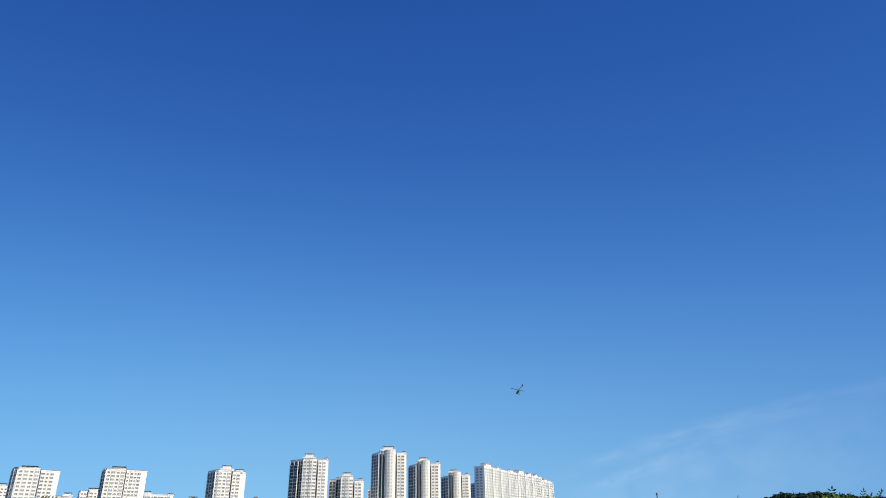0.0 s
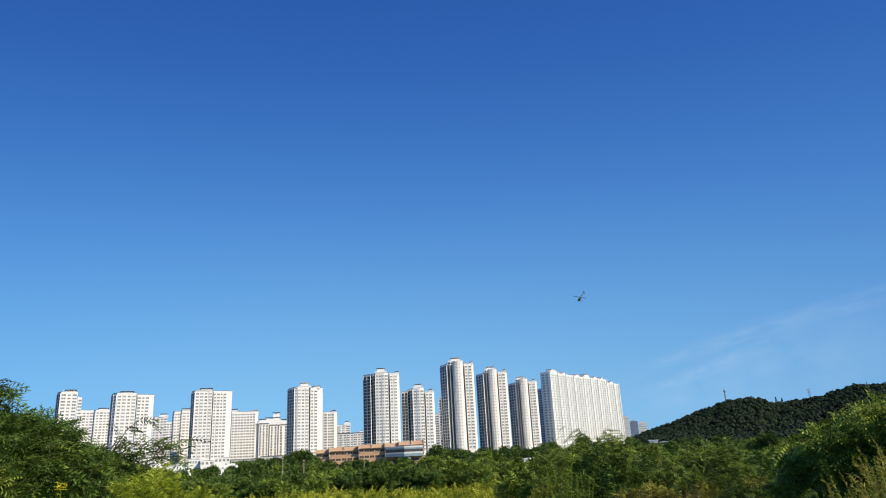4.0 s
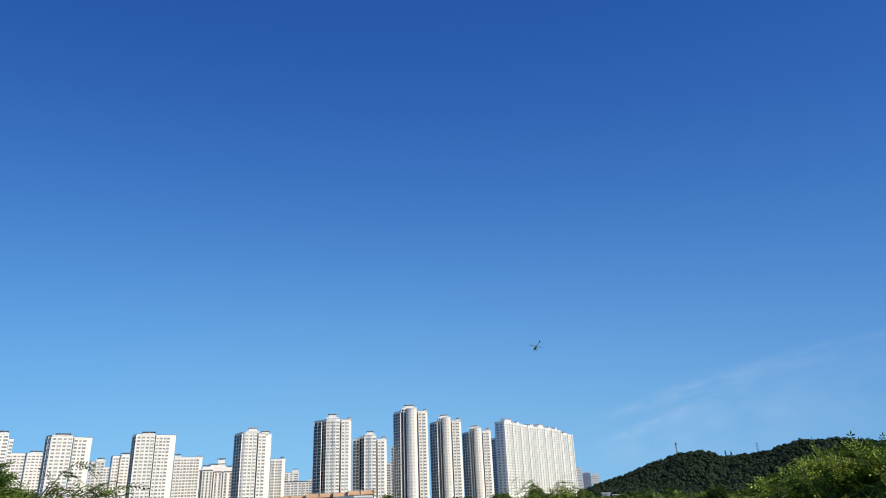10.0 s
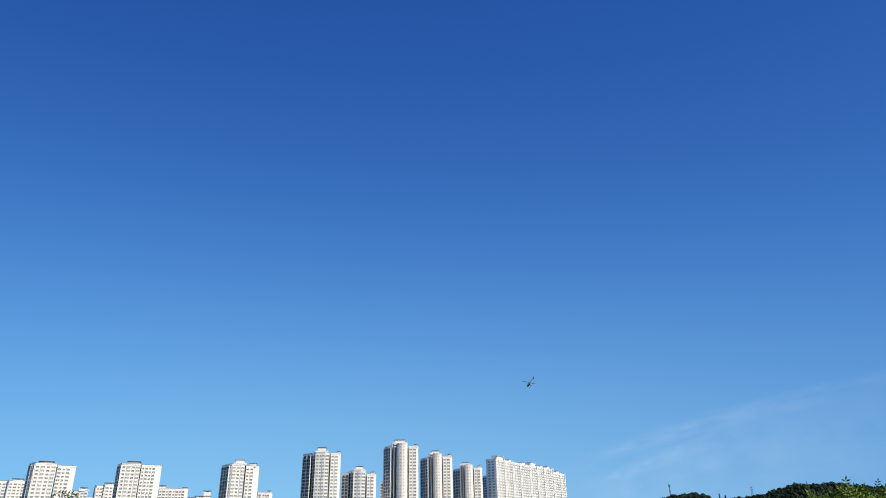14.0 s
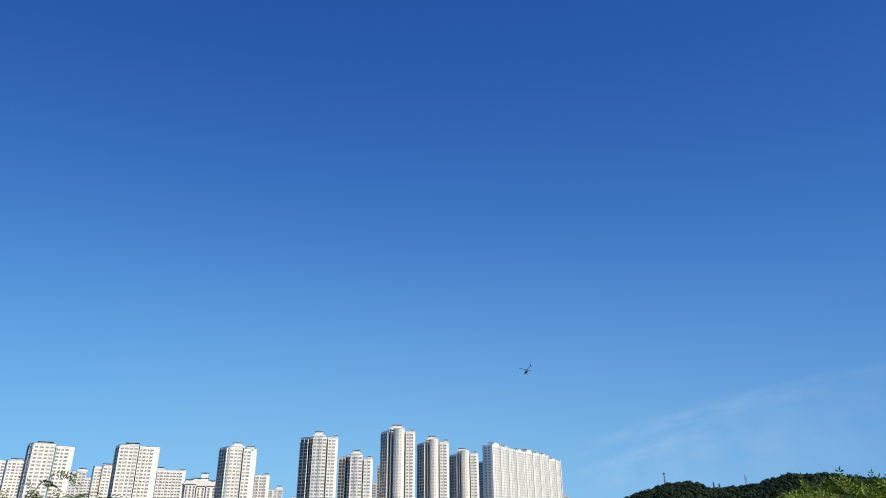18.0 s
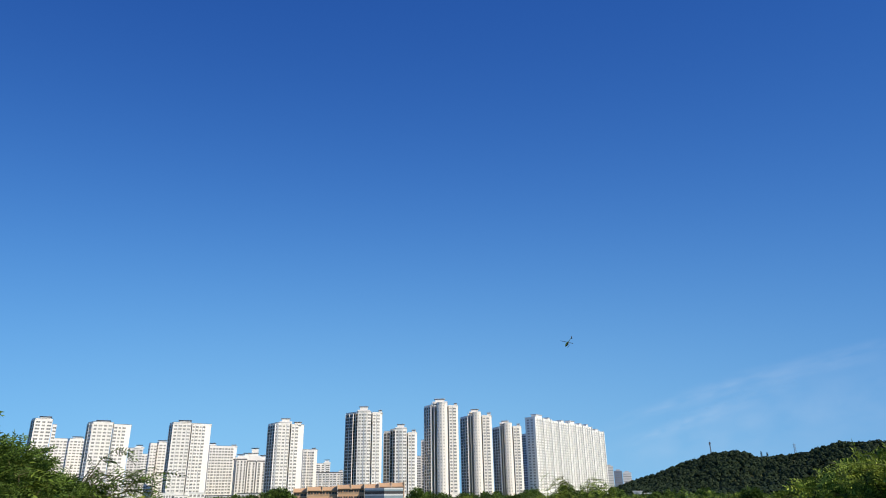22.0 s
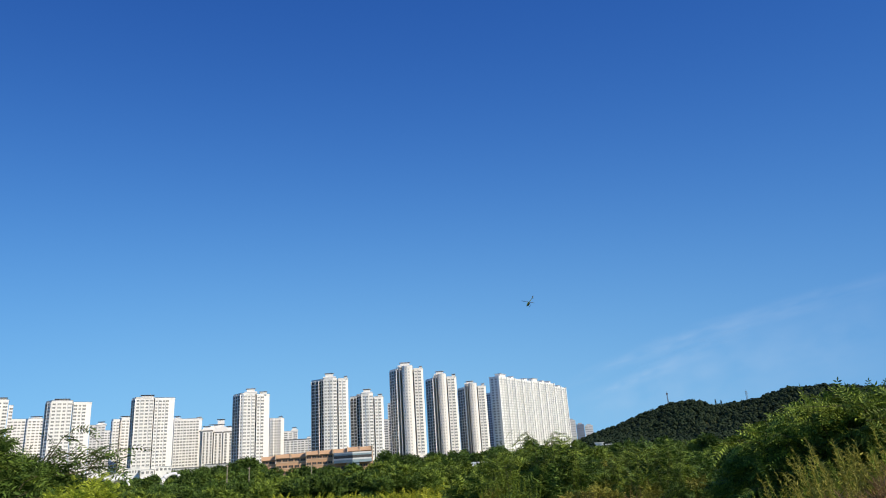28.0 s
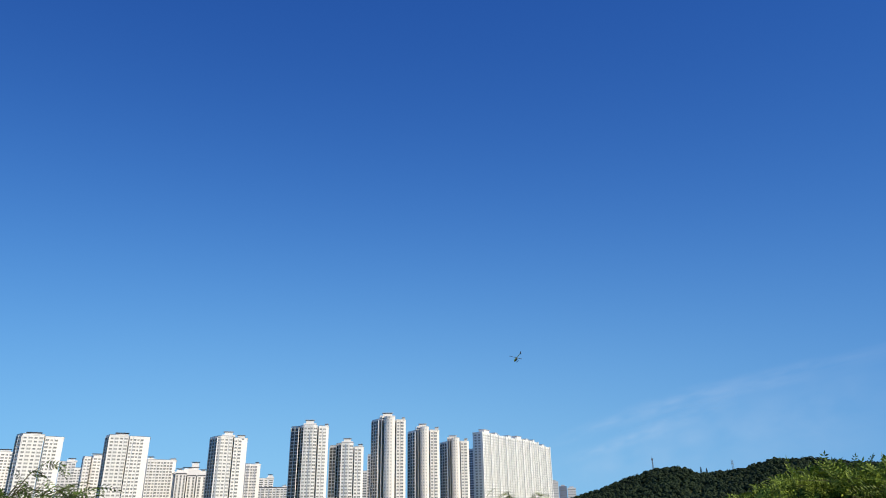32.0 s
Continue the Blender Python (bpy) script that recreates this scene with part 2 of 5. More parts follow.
def mesh_arrays(name, verts, tris):
    me = bpy.data.meshes.new(name)
    v, t = np.asarray(verts, np.float32), np.asarray(tris, np.int32)
    me.vertices.add(len(v))
    me.vertices.foreach_set("co", v.ravel())
    me.loops.add(t.size)
    me.loops.foreach_set("vertex_index", t.ravel())
    me.polygons.add(len(t))
    me.polygons.foreach_set("loop_start", np.arange(len(t), dtype=np.int32) * 3)
    me.update(calc_edges=True)
    return me


# ---- the ground, one sheet to the horizon ----
def build_ground():
    bearings = np.concatenate([np.arange(-180, -48, 6.0), np.arange(-48, 48, 1.0), np.arange(48, 180, 6.0)])
    radii = np.concatenate([[0.6, 2, 4, 7], np.arange(10, 100, 5.0), np.arange(100, 520, 20.0), np.arange(520, 1200, 20.0), [1300, 1600, 2200, 3000, 4500]])
    bb, rr = np.meshgrid(np.radians(bearings), radii)
    x, y = rr * np.sin(bb), rr * np.cos(bb)
    z = ground_z(x, y)
    near = np.exp(-((rr - 22) / 25) ** 2)
    z = z + near * 0.06 * np.sin(x * 1.3) * np.cos(y * 0.9)
    verts = np.stack([x, y, z], -1).reshape(-1, 3)
    n, m = len(bearings), len(radii)
    i, j = np.meshgrid(np.arange(m - 1), np.arange(n), indexing="ij")
    a, b = i * n + j, i * n + (j + 1) % n
    c, d = a + n, b + n
    tris = np.concatenate([np.stack([a, b, d], -1).reshape(-1, 3), np.stack([a, d, c], -1).reshape(-1, 3)])
    verts = np.vstack([verts, [[0, 0, 0]]])
    centre = np.stack([np.arange(n), np.full(n, len(verts) - 1), (np.arange(n) + 1) % n], -1)
    tris = np.vstack([tris, centre])[:, ::-1]
    ob = part_mesh("ground", mesh_arrays("ground", verts, tris), GROUND, None)
    tagged(ob, "grassy uneven ground rising to a low hill", "ground", kind="structure")


build_ground()


# ---- apartment towers ----
def window_mesh():
    """A unit window in one piece: a white frame, proud of the wall, round two sunk panes; x along the wall, -y out of it."""
    bm = bmesh.new()
    xs, zs = (-0.5, -0.465, -0.02, 0.02, 0.465, 0.5), (-0.5, -0.42, 0.43, 0.5)
    grid = [[bm.verts.new((x, -0.14, z)) for z in zs] for x in xs]

    def quad(*vs, mat=1):
        bm.faces.new(vs).material_index = mat
    for i in range(5):
        for j in range(3):
            c = grid[i][j], grid[i + 1][j], grid[i + 1][j + 1], grid[i][j + 1]
            if j == 1 and i in (1, 3):
                g = [bm.verts.new((v.co.x, -0.02, v.co.z)) for v in c]
                quad(*g, mat=0)
                for k in range(4):
                    quad(c[k], c[(k + 1) % 4], g[(k + 1) % 4], g[k])
            else:
                quad(*c)
    rim = [grid[i][0] for i in range(6)] + [grid[5][j] for j in (1, 2, 3)] + [grid[i][3] for i in (4, 3, 2, 1, 0)] + [grid[0][2], grid[0][1]]
    wall = [bm.verts.new((v.co.x, 0, v.co.z)) for v in rim]
    for k in range(len(rim)):
        quad(rim[k], wall[k], wall[(k + 1) % len(rim)], rim[(k + 1) % len(rim)])
    bmesh.ops.recalc_face_normals(bm, faces=bm.faces)
    me = bpy.data.meshes.new("window")
    bm.to_mesh(me)
    bm.free()
    me.materials.append(GLASS)
    me.materials.append(FRAME)
    return me


WINDOW = window_mesh()
# darker window copy for the flanks, their shade put into glass and frame
SHADE_BALCONY = window_mesh()
SHADE_BALCONY.name = "balcony_glazing"
SHADE_BALCONY.materials[0] = DARK_GLASS
SHADE_BALCONY.materials[1] = SHADE_FRAME
CURTAINED = window_mesh()
CURTAINED.name = "curtained_window"
CURTAINED.materials[0] = PALE_GLASS
BLINDED = window_mesh()
BLINDED.name = "blinded_window"
BLINDED.materials[0] = MIST_GLASS
BRICK_WINDOW = window_mesh()
BRICK_WINDOW.name = "brick_window"
BRICK_WINDOW.materials[0] = DARK_GLASS
BRICK_WINDOW.materials[1] = TAN_BRICK
STOREY = 2.85


def add_window(parent, base, p, turn, w, h, mesh=None):
    ob = new("window", mesh or WINDOW)
    ob.parent = parent
    ob.location = p - base
    ob.rotation_euler = (0, 0, turn)
    ob.scale = (w, 1, h)


def facade(tower, base, p0, p1, z0, z1, cols, ratio, wall=None, rest=None):
    """Columns of windows, storey by storey, on the wall from p0 to p1: every other column on a bay that stands out."""
    way = (p1 - p0)
    length = way.length
    turn = math.atan2(way.y, way.x)
    out = Vector((math.sin(turn), -math.cos(turn), 0))
    wide = length / cols
    n = int((z1 - z0) / STOREY)
    flank, front, stair = ratio > 0.9, ratio == 0.4, 0.44 < ratio < 0.46
    if flank and length > 4:
        # glazed balconies between white fins; dark glass and grey frames carry the flank's shade
        for c in range(cols + 1):
            q = p0 + way * (c / cols) + out * 0.25 - base
            bm = bmesh.new()
            box(bm, q.x, q.y, z0 - base.z, z1 - base.z - 0.8, 0.38, 0.7, math.degrees(turn))
            part("rib", bm, FRAME, tower)
    for c in range(cols):
        proud = 0.0
        if not (flank or front or stair) and length > 3:
            proud = 0.40 if (c + cols) % 2 else 0.0
            if proud:
                q = p0 + way * ((c + 0.5) / cols) + out * (proud / 2 - 0.2) - base
                bm = bmesh.new()
                box(bm, q.x, q.y, z0 - base.z, z1 - base.z - 0.9, wide * 0.86, proud + 0.4, math.degrees(turn))
                part("bay", bm, wall or WHITE_WALL, tower)
            else:
                q = p0 + way * ((c + 0.12) / cols) - base
                bm = bmesh.new()
                box(bm, q.x, q.y, z0 - base.z, z1 - base.z - 0.8, 0.35, 0.5, math.degrees(turn))
                part("rib", bm, FRAME, tower)
        if flank:
            w, h, mesh = wide * 0.90, 2.4, SHADE_BALCONY
        elif front:
            w, h, mesh = wide * 0.5, 1.35, BLINDED
        elif stair:
            w, h, mesh = wide * ratio, 2.65, None
        elif proud:
            w, h, mesh = wide * 0.78, 1.7, CURTAINED if ratio >= 0.62 and p0.x < -60 else None
        else:
            w, h, mesh = wide * min(ratio, 0.6), 1.6, None
        for f in range(n):
            z = z1 - 2.6 - f * STOREY
            q = p0 + way * ((c + 0.5) / cols) + out * proud + Vector((0, 0, z))
            if rest is None:
                add_window(tower, base, q, turn, w, h, mesh)
            else:
                rest.append((q, turn, w, h))


def joined_windows(parent, base, spots, name="window_row", glass=None):
    """The windows past the first few hundred, as one mesh; spots are place, turn, width and height."""
    v0 = np.array([v.co for v in WINDOW.vertices])
    faces = [list(p.vertices) for p in WINDOW.polygons]
    mats = [p.material_index for p in WINDOW.polygons]
    verts, polys = [], []
    for k, (p, turn, w, h) in enumerate(spots):
        c, s = math.cos(turn), math.sin(turn)
        x, y, z = v0[:, 0] * w, v0[:, 1], v0[:, 2] * h
        verts.append(np.stack([x * c - y * s + p.x - base.x, x * s + y * c + p.y - base.y, z + p.z - base.z], -1))
        polys.extend([[i + k * len(v0) for i in f] for f in faces])
    me = bpy.data.meshes.new(name)
    me.from_pydata(np.concatenate(verts).tolist(), [], polys)
    me.polygons.foreach_set("material_index", np.array(mats * len(spots), np.int32))
    ob = part_mesh(name, me, (glass or PALE_GLASS, FRAME), parent)
    ob["kind"] = "stuff"


def apartment_tower(label, dist, blocks, caps, wall=None, rim=None):
    mid = at(sum(p[0] for b in blocks for p in b[2]) / sum(len(b[2]) for b in blocks), dist)
    floor_z = min(gz(*at(p[0], dist + p[1] + k).xy) for b in blocks for p in b[2] for k in (0, b[1])) - 0.3
    base = Vector((mid.x, mid.y, floor_z))
    tower = thing("apartment_tower", label, "apartment building", base, group="apartment towers")
    for top, deep, pts in blocks:
        front = [at(b, dist + o) for b, o, _, _ in pts]
        rear = [at(pts[-1][0], dist + pts[-1][1] + deep), at(pts[0][0], dist + pts[0][1] + deep)]
        ring = [p - base for p in front + rear]
        bm = bmesh.new()
        prism(bm, [(p.x, p.y) for p in ring], 0, top - floor_z - 0.9)
        part("wall", bm, wall or WHITE_WALL, tower)
        c = sum(ring, Vector()) / len(ring)
        bm = bmesh.new()
        prism(bm, [(c.x + (p.x - c.x) * 1.025, c.y + (p.y - c.y) * 1.025) for p in ring], top - floor_z - 0.9, top - floor_z)
        part("parapet", bm, rim or FRAME, tower)
        bm = bmesh.new()
        prism(bm, [(c.x + (p.x - c.x) * 1.035, c.y + (p.y - c.y) * 1.035) for p in ring], top - floor_z, top - floor_z + 0.28)
        part("coping", bm, GREY_WALL if wall else DARK_ROOF, tower)
        for (b0, o0, cols, ratio), a, b in zip(pts, front, front[1:]):
            if cols:
                far = [] if dist > 750 else None
                facade(tower, base, a, b, floor_z + 4.0, top - 0.4, cols, ratio, wall, far)
                if far:
                    joined_windows(tower, base, far, "window_row", GLASS)
    for b0, b1, top, off in caps:
        a, b = at(b0, dist + off), at(b1, dist + off)
        way, m = b - a, (a + b) / 2 - base
        turn = math.degrees(math.atan2(way.y, way.x))
        roof = max(t for t, _, ps in blocks) if len(blocks) == 1 else min(blocks, key=lambda q: abs(sum(p[0] for p in q[2]) / len(q[2]) - (b0 + b1) / 2))[0]
        lo = roof - floor_z - 0.6
        out = Vector((m.x, m.y, 0)) + at((b0 + b1) / 2, 3.5)
        high = top - floor_z
        thick = 0.32 if off == 3 else 0.28
        gap = min(1.1 if off == 3 else 0.6, max(0.3, (high - lo) * 0.28))
        bm = bmesh.new()
        box(bm, out.x, out.y, min(lo, high - 1.6), high - thick - gap, way.length * 0.84, 7, turn)
        house = part("penthouse", bm, wall or WHITE_WALL, tower)
        if high - lo > 3.2:
            bm = bmesh.new()
            box(bm, out.x, out.y + 0.5, lo, lo + (high - lo) * 0.42, way.length * 1.35, 9, turn)
            part("lower_roof_house", bm, wall or WHITE_WALL, house)
        bm = bmesh.new()
        box(bm, out.x, out.y, high - thick - gap, high - thick, way.length * 0.4, 4, turn)
        part("lift_head", bm, wall or WHITE_WALL, house)
        along = way.normalized()
        for share in (-0.42, 0.42):
            q = out + along * way.length * share
            bm = bmesh.new()
            box(bm, q.x, q.y - 3.2, high - thick - gap - 0.2, high - thick, 0.3, 0.3, turn)
            part("canopy_post", bm, FRAME, house)
        bm = bmesh.new()
        box(bm, out.x, out.y, high - thick, high, way.length, 8.4, turn, 0.12)
        part("roof_canopy", bm, DARK_ROOF if off == 3 else CANOPY, house)
        q = out + along * way.length * 0.2
        bm = bmesh.new()
        tube(bm, [(q.x, q.y, high - 0.05), (q.x, q.y, high + 1.3)], [0.2, 0.1], 6)
        part("vent_pipe", bm, STEEL, house)
    return tower


TOWERS = {}
TOWERS["a"] = (691, [
    (71.5, 17.28, [(-33.08, 9.72, 2, 0.95), (-32.86, 0, 3, 0.6), (-31.78, 1.62, 0, 0)]),
    (67.0, 15.12, [(-31.74, 1.73, 1, 0.6), (-31.47, 4.32, 0, 0)]),
], [(-32.65, -31.85, 73.7, 3)])
TOWERS["b"] = (778, [
    (61.9, 15.12, [(-31.7, 6.48, 0, 0), (-31.59, 0, 4, 0.6), (-30.61, 3.24, 0, 0)]),
], [])
TOWERS["c"] = (799, [
    (63.5, 15.12, [(-30.62, 7.56, 1, 0.5), (-30.46, 0, 4, 0.6), (-29.45, 3.24, 0, 0)]),
], [(-30.34, -29.58, 66.0, 3)])
TOWERS["d"] = (652, [
    (66.3, 18.75, [(-29.47, 11.25, 1, 0.95), (-29.33, 3.75, 1, 0.6), (-29.12, 0, 4, 0.62), (-27.78, 1.25, 0, 0)]),
    (65.0, 17.5, [(-27.76, 8.75, 0, 0), (-27.71, 8.75, 0, 0), (-27.71, 1.5, 3, 0.55), (-26.85, 3.75, 0, 0), (-26.52, 5, 0, 0)]),
], [(-28.95, -27.94, 68.1, 3)])
TOWERS["e"] = (821, [
    (57.2, 15.12, [(-26.49, 5.4, 4, 0.55), (-25.46, 2.16, 0, 0)]),
], [(-26.0, -25.5, 60.4, 3)])
TOWERS["f"] = (886, [
    (54.8, 12.96, [(-25.53, 3.24, 2, 0.6), (-24.98, 3.24, 0, 0)]),
], [])
TOWERS["g"] = (734, [
    (55.8, 15.12, [(-25.08, 5.4, 1, 0.5), (-24.96, 0, 2, 0.6), (-24.53, 2.16, 0, 0)]),
], [])
TOWERS["h"] = (745, [
    (57.4, 15.12, [(-24.53, 6.48, 1, 0.5), (-24.39, 0, 3, 0.6), (-23.57, 3.24, 0, 0)]),
], [(-24.5, -23.78, 59.6, 3)])
TOWERS["i"] = (650, [
    (67.6, 20, [(-23.78, 13.75, 2, 0.95), (-23.52, 0, 4, 0.62), (-22.23, 1.25, 0, 0)]),
    (67.0, 18.75, [(-22.23, 8.75, 0, 0), (-22.17, 8.75, 0, 0), (-22.16, 1.5, 4, 0.58), (-21.15, 4.38, 0, 0), (-20.74, 6.25, 0, 0)]),
], [(-23.19, -22.22, 69.8, 3)])
TOWERS["j"] = (756, [
    (55.4, 15.12, [(-20.82, 4.32, 0, 0), (-20.69, 0, 8, 0.62), (-18.87, 3.24, 0, 0), (-18.65, 5.4, 0, 0)]),
], [(-20.72, -20.24, 58.5, 3), (-19.09, -18.68, 57.0, 4)])
TOWERS["k"] = (756, [
    (42.5, 15.12, [(-18.83, 3.24, 0, 0), (-18.6, 6.48, 0, 0), (-18.58, 1.08, 3, 0.45), (-17.81, 1.08, 0, 0)]),
], [(-18.59, -17.99, 47.3, 3)])
TOWERS["l"] = (761, [
    (40.9, 15.12, [(-17.85, 6.48, 0, 0), (-17.74, 6.48, 0, 0), (-17.72, 0, 2, 0.45), (-17.11, 0, 0, 0), (-17.11, 4.32, 0, 0), (-17.02, 4.32, 0, 0), (-17.02, 0, 2, 0.45), (-16.28, 2.16, 0, 0)]),
], [(-18.12, -16.91, 49.0, 3), (-17.53, -16.92, 54.1, 3), (-16.86, -16.34, 46.7, 3)])
TOWERS["m"] = (631, [
    (66.6, 18.75, [(-16.34, 15, 3, 0.95), (-15.79, 0, 1, 0.5), (-15.6, -1, 3, 0.62), (-14.64, 1.88, 0, 0)]),
    (65.8, 17.5, [(-14.64, 11.25, 0, 0), (-14.54, 11.25, 0, 0), (-14.54, 3, 2, 0.6), (-13.95, 5.62, 0, 0), (-13.53, 8.12, 0, 0)]),
], [(-15.38, -14.64, 70.8, 2), (-14.34, -13.71, 68.1, 5)])
TOWERS["n"] = (745, [
    (51.2, 15.12, [(-13.55, 2.16, 0, 0), (-13.48, 0, 2, 0.6), (-13.17, 0, 0, 0), (-13.12, 2.16, 3, 0.6), (-12.6, 2.16, 0, 0), (-12.36, 4.32, 0, 0)]),
], [(-12.78, -12.47, 53.0, 3)])
TOWERS["o"] = (1037, [
    (51.3, 12.96, [(-12.41, 3.24, 3, 0.5), (-11.28, 3.24, 0, 0)]),
], [(-11.74, -11.33, 56.5, 3)])
TOWERS["p"] = (907, [
    (34.3, 15.12, [(-12.46, 3.24, 8, 0.6), (-10.14, 0, 0, 0)]),
], [(-10.55, -10.23, 37.0, 4)])
TOWERS["q"] = (625, [
    (75.6, 17.5, [(-10.15, 8.75, 2, 0.95), (-9.55, 2.5, 0, 0)]),
    (76.3, 18.75, [(-9.54, 10, 2, 0.95), (-9.13, 0, 3, 0.62), (-8.42, -0.5, 1, 0.6), (-8.08, 1.25, 0, 0)]),
    (76.1, 17.5, [(-8.08, 11.25, 0, 0), (-7.96, 11.25, 0, 0), (-7.96, 3, 2, 0.62), (-7.33, 5, 0, 0), (-7.15, 6.75, 0, 0)]),
], [(-9.07, -8.31, 81.1, 2), (-7.47, -7.18, 78.1, 5)])
TOWERS["r"] = (631, [
    (59.9, 17.5, [(-6.97, 10, 2, 0.95), (-6.46, 5, 0, 0)]),
    (61.6, 18.75, [(-6.45, 10, 2, 0.95), (-6.02, 0, 2, 0.62), (-5.46, -0.5, 1, 0.55), (-5.1, 1.25, 0, 0)]),
    (58.5, 17.5, [(-5.1, 11.25, 0, 0), (-4.99, 11.25, 0, 0), (-4.99, 3.25, 2, 0.62), (-4.42, 5, 0, 0), (-4.25, 6.75, 0, 0)]),
], [(-5.93, -5.26, 65.7, 2), (-4.7, -4.32, 60.9, 5)])
TOWERS["s"] = (842, [
    (49.4, 12.96, [(-4.35, 3.24, 1, 0.5), (-3.88, 2.16, 0, 0)]),
], [])
TOWERS["t"] = (756, [
    (61.4, 12.96, [(-3.89, 3.24, 2, 0.95), (-3.45, 2.16, 0, 0)]),
], [])
TOWERS["u"] = (644, [
    (84.6, 18.75, [(-3.62, 15, 3, 0.95), (-3.06, 2.5, 0, 0)]),
    (86.1, 20, [(-3.04, 2.5, 0, 0), (-3.0, 1.75, 0, 0), (-2.995, 15, 0, 0), (-2.85, 15, 0, 0), (-2.845, 1, 0, 0), (-2.77, 0.5, 0, 0), (-2.765, 15, 0, 0), (-2.6, 15, 0, 0), (-2.59, -0.25, 1, 0.4), (-2.38, -1.88, 1, 0.4), (-2.14, -2.5, 1, 0.4), (-1.9, -1.5, 0, 0), (-1.7, 1.25, 0, 0)]),
    (84.1, 17.5, [(-1.7, 11.25, 0, 0), (-1.59, 11.25, 0, 0), (-1.59, 3.25, 2, 0.66), (-0.96, 5.25, 0, 0), (-0.81, 7.5, 0, 0)]),
], [(-2.78, -1.86, 90.2, 2), (-1.15, -0.86, 86.1, 5)])
TOWERS["v"] = (675, [
    (77.3, 18.75, [(-0.6, 17.5, 3, 0.95), (-0.0, 2.5, 0, 0)]),
    (80.1, 20, [(0.02, 2.5, 0, 0), (0.055, 1.75, 0, 0), (0.06, 15, 0, 0), (0.19, 15, 0, 0), (0.195, 1, 0, 0), (0.26, 0.5, 0, 0), (0.265, 15, 0, 0), (0.4, 15, 0, 0), (0.41, -0.25, 1, 0.4), (0.57, -1.88, 1, 0.4), (0.78, -2.5, 1, 0.4), (0.98, -1.5, 0, 0), (1.12, 1.25, 0, 0)]),
    (77.7, 17.5, [(1.12, 11.25, 0, 0), (1.21, 11.25, 0, 0), (1.21, 3.25, 2, 0.66), (1.82, 5.25, 0, 0), (1.98, 7.5, 0, 0)]),
], [(0.25, 0.95, 83.6, 2), (1.6, 1.94, 80.3, 5)])
TOWERS["w"] = (706, [
    (69.2, 18.75, [(2.06, 17.5, 3, 0.95), (2.63, 2.5, 0, 0)]),
    (72.3, 20, [(2.65, 2.5, 0, 0), (2.685, 1.75, 0, 0), (2.69, 15, 0, 0), (2.8, 15, 0, 0), (2.805, 1, 0, 0), (2.86, 0.5, 0, 0), (2.865, 15, 0, 0), (2.97, 15, 0, 0), (2.98, -0.25, 1, 0.4), (3.1, -1.88, 1, 0.4), (3.32, -2.5, 1, 0.4), (3.51, -1.5, 0, 0), (3.65, 1.25, 0, 0)]),
    (69.5, 17.5, [(3.64, 11.25, 0, 0), (3.72, 11.25, 0, 0), (3.73, 3.25, 2, 0.66), (4.26, 5.25, 0, 0), (4.41, 7.5, 0, 0)]),
], [(2.76, 3.43, 75.1, 2), (4.03, 4.32, 72.0, 5)])
TOWERS["x"] = (864, [
    (74.1, 12.96, [(4.39, 0, 2, 0.95), (5.15, -12.96, 0, 0)]),
], [])
TOWER_LOOKS = {
    "a": "tall white apartment tower with a dark roof canopy", "d": "broad white apartment tower behind leafy twigs",
    "i": "tall white apartment tower with a shaded narrow side", "m": "white two-winged apartment tower with a shaded flank",
    "q": "white apartment tower with grey recessed strip", "r": "white apartment tower with deeply shaded recess",
    "u": "tallest white apartment tower with rounded cream front", "v": "white apartment tower with rounded cream front",
    "w": "lower white apartment tower with rounded cream front", "p": "long low white apartment block with flat roof",
    "l": "white apartment block with stepped rooftop boxes", "k": "white apartment block with a tall stair head",
}
for key, (dist, blocks, caps) in TOWERS.items():
    apartment_tower(TOWER_LOOKS.get(key, "white apartment tower standing among taller towers"), dist, blocks, caps, CREAM_WALL if key in "uvw" else None, DARK_ROOF if key in "klp" else None)


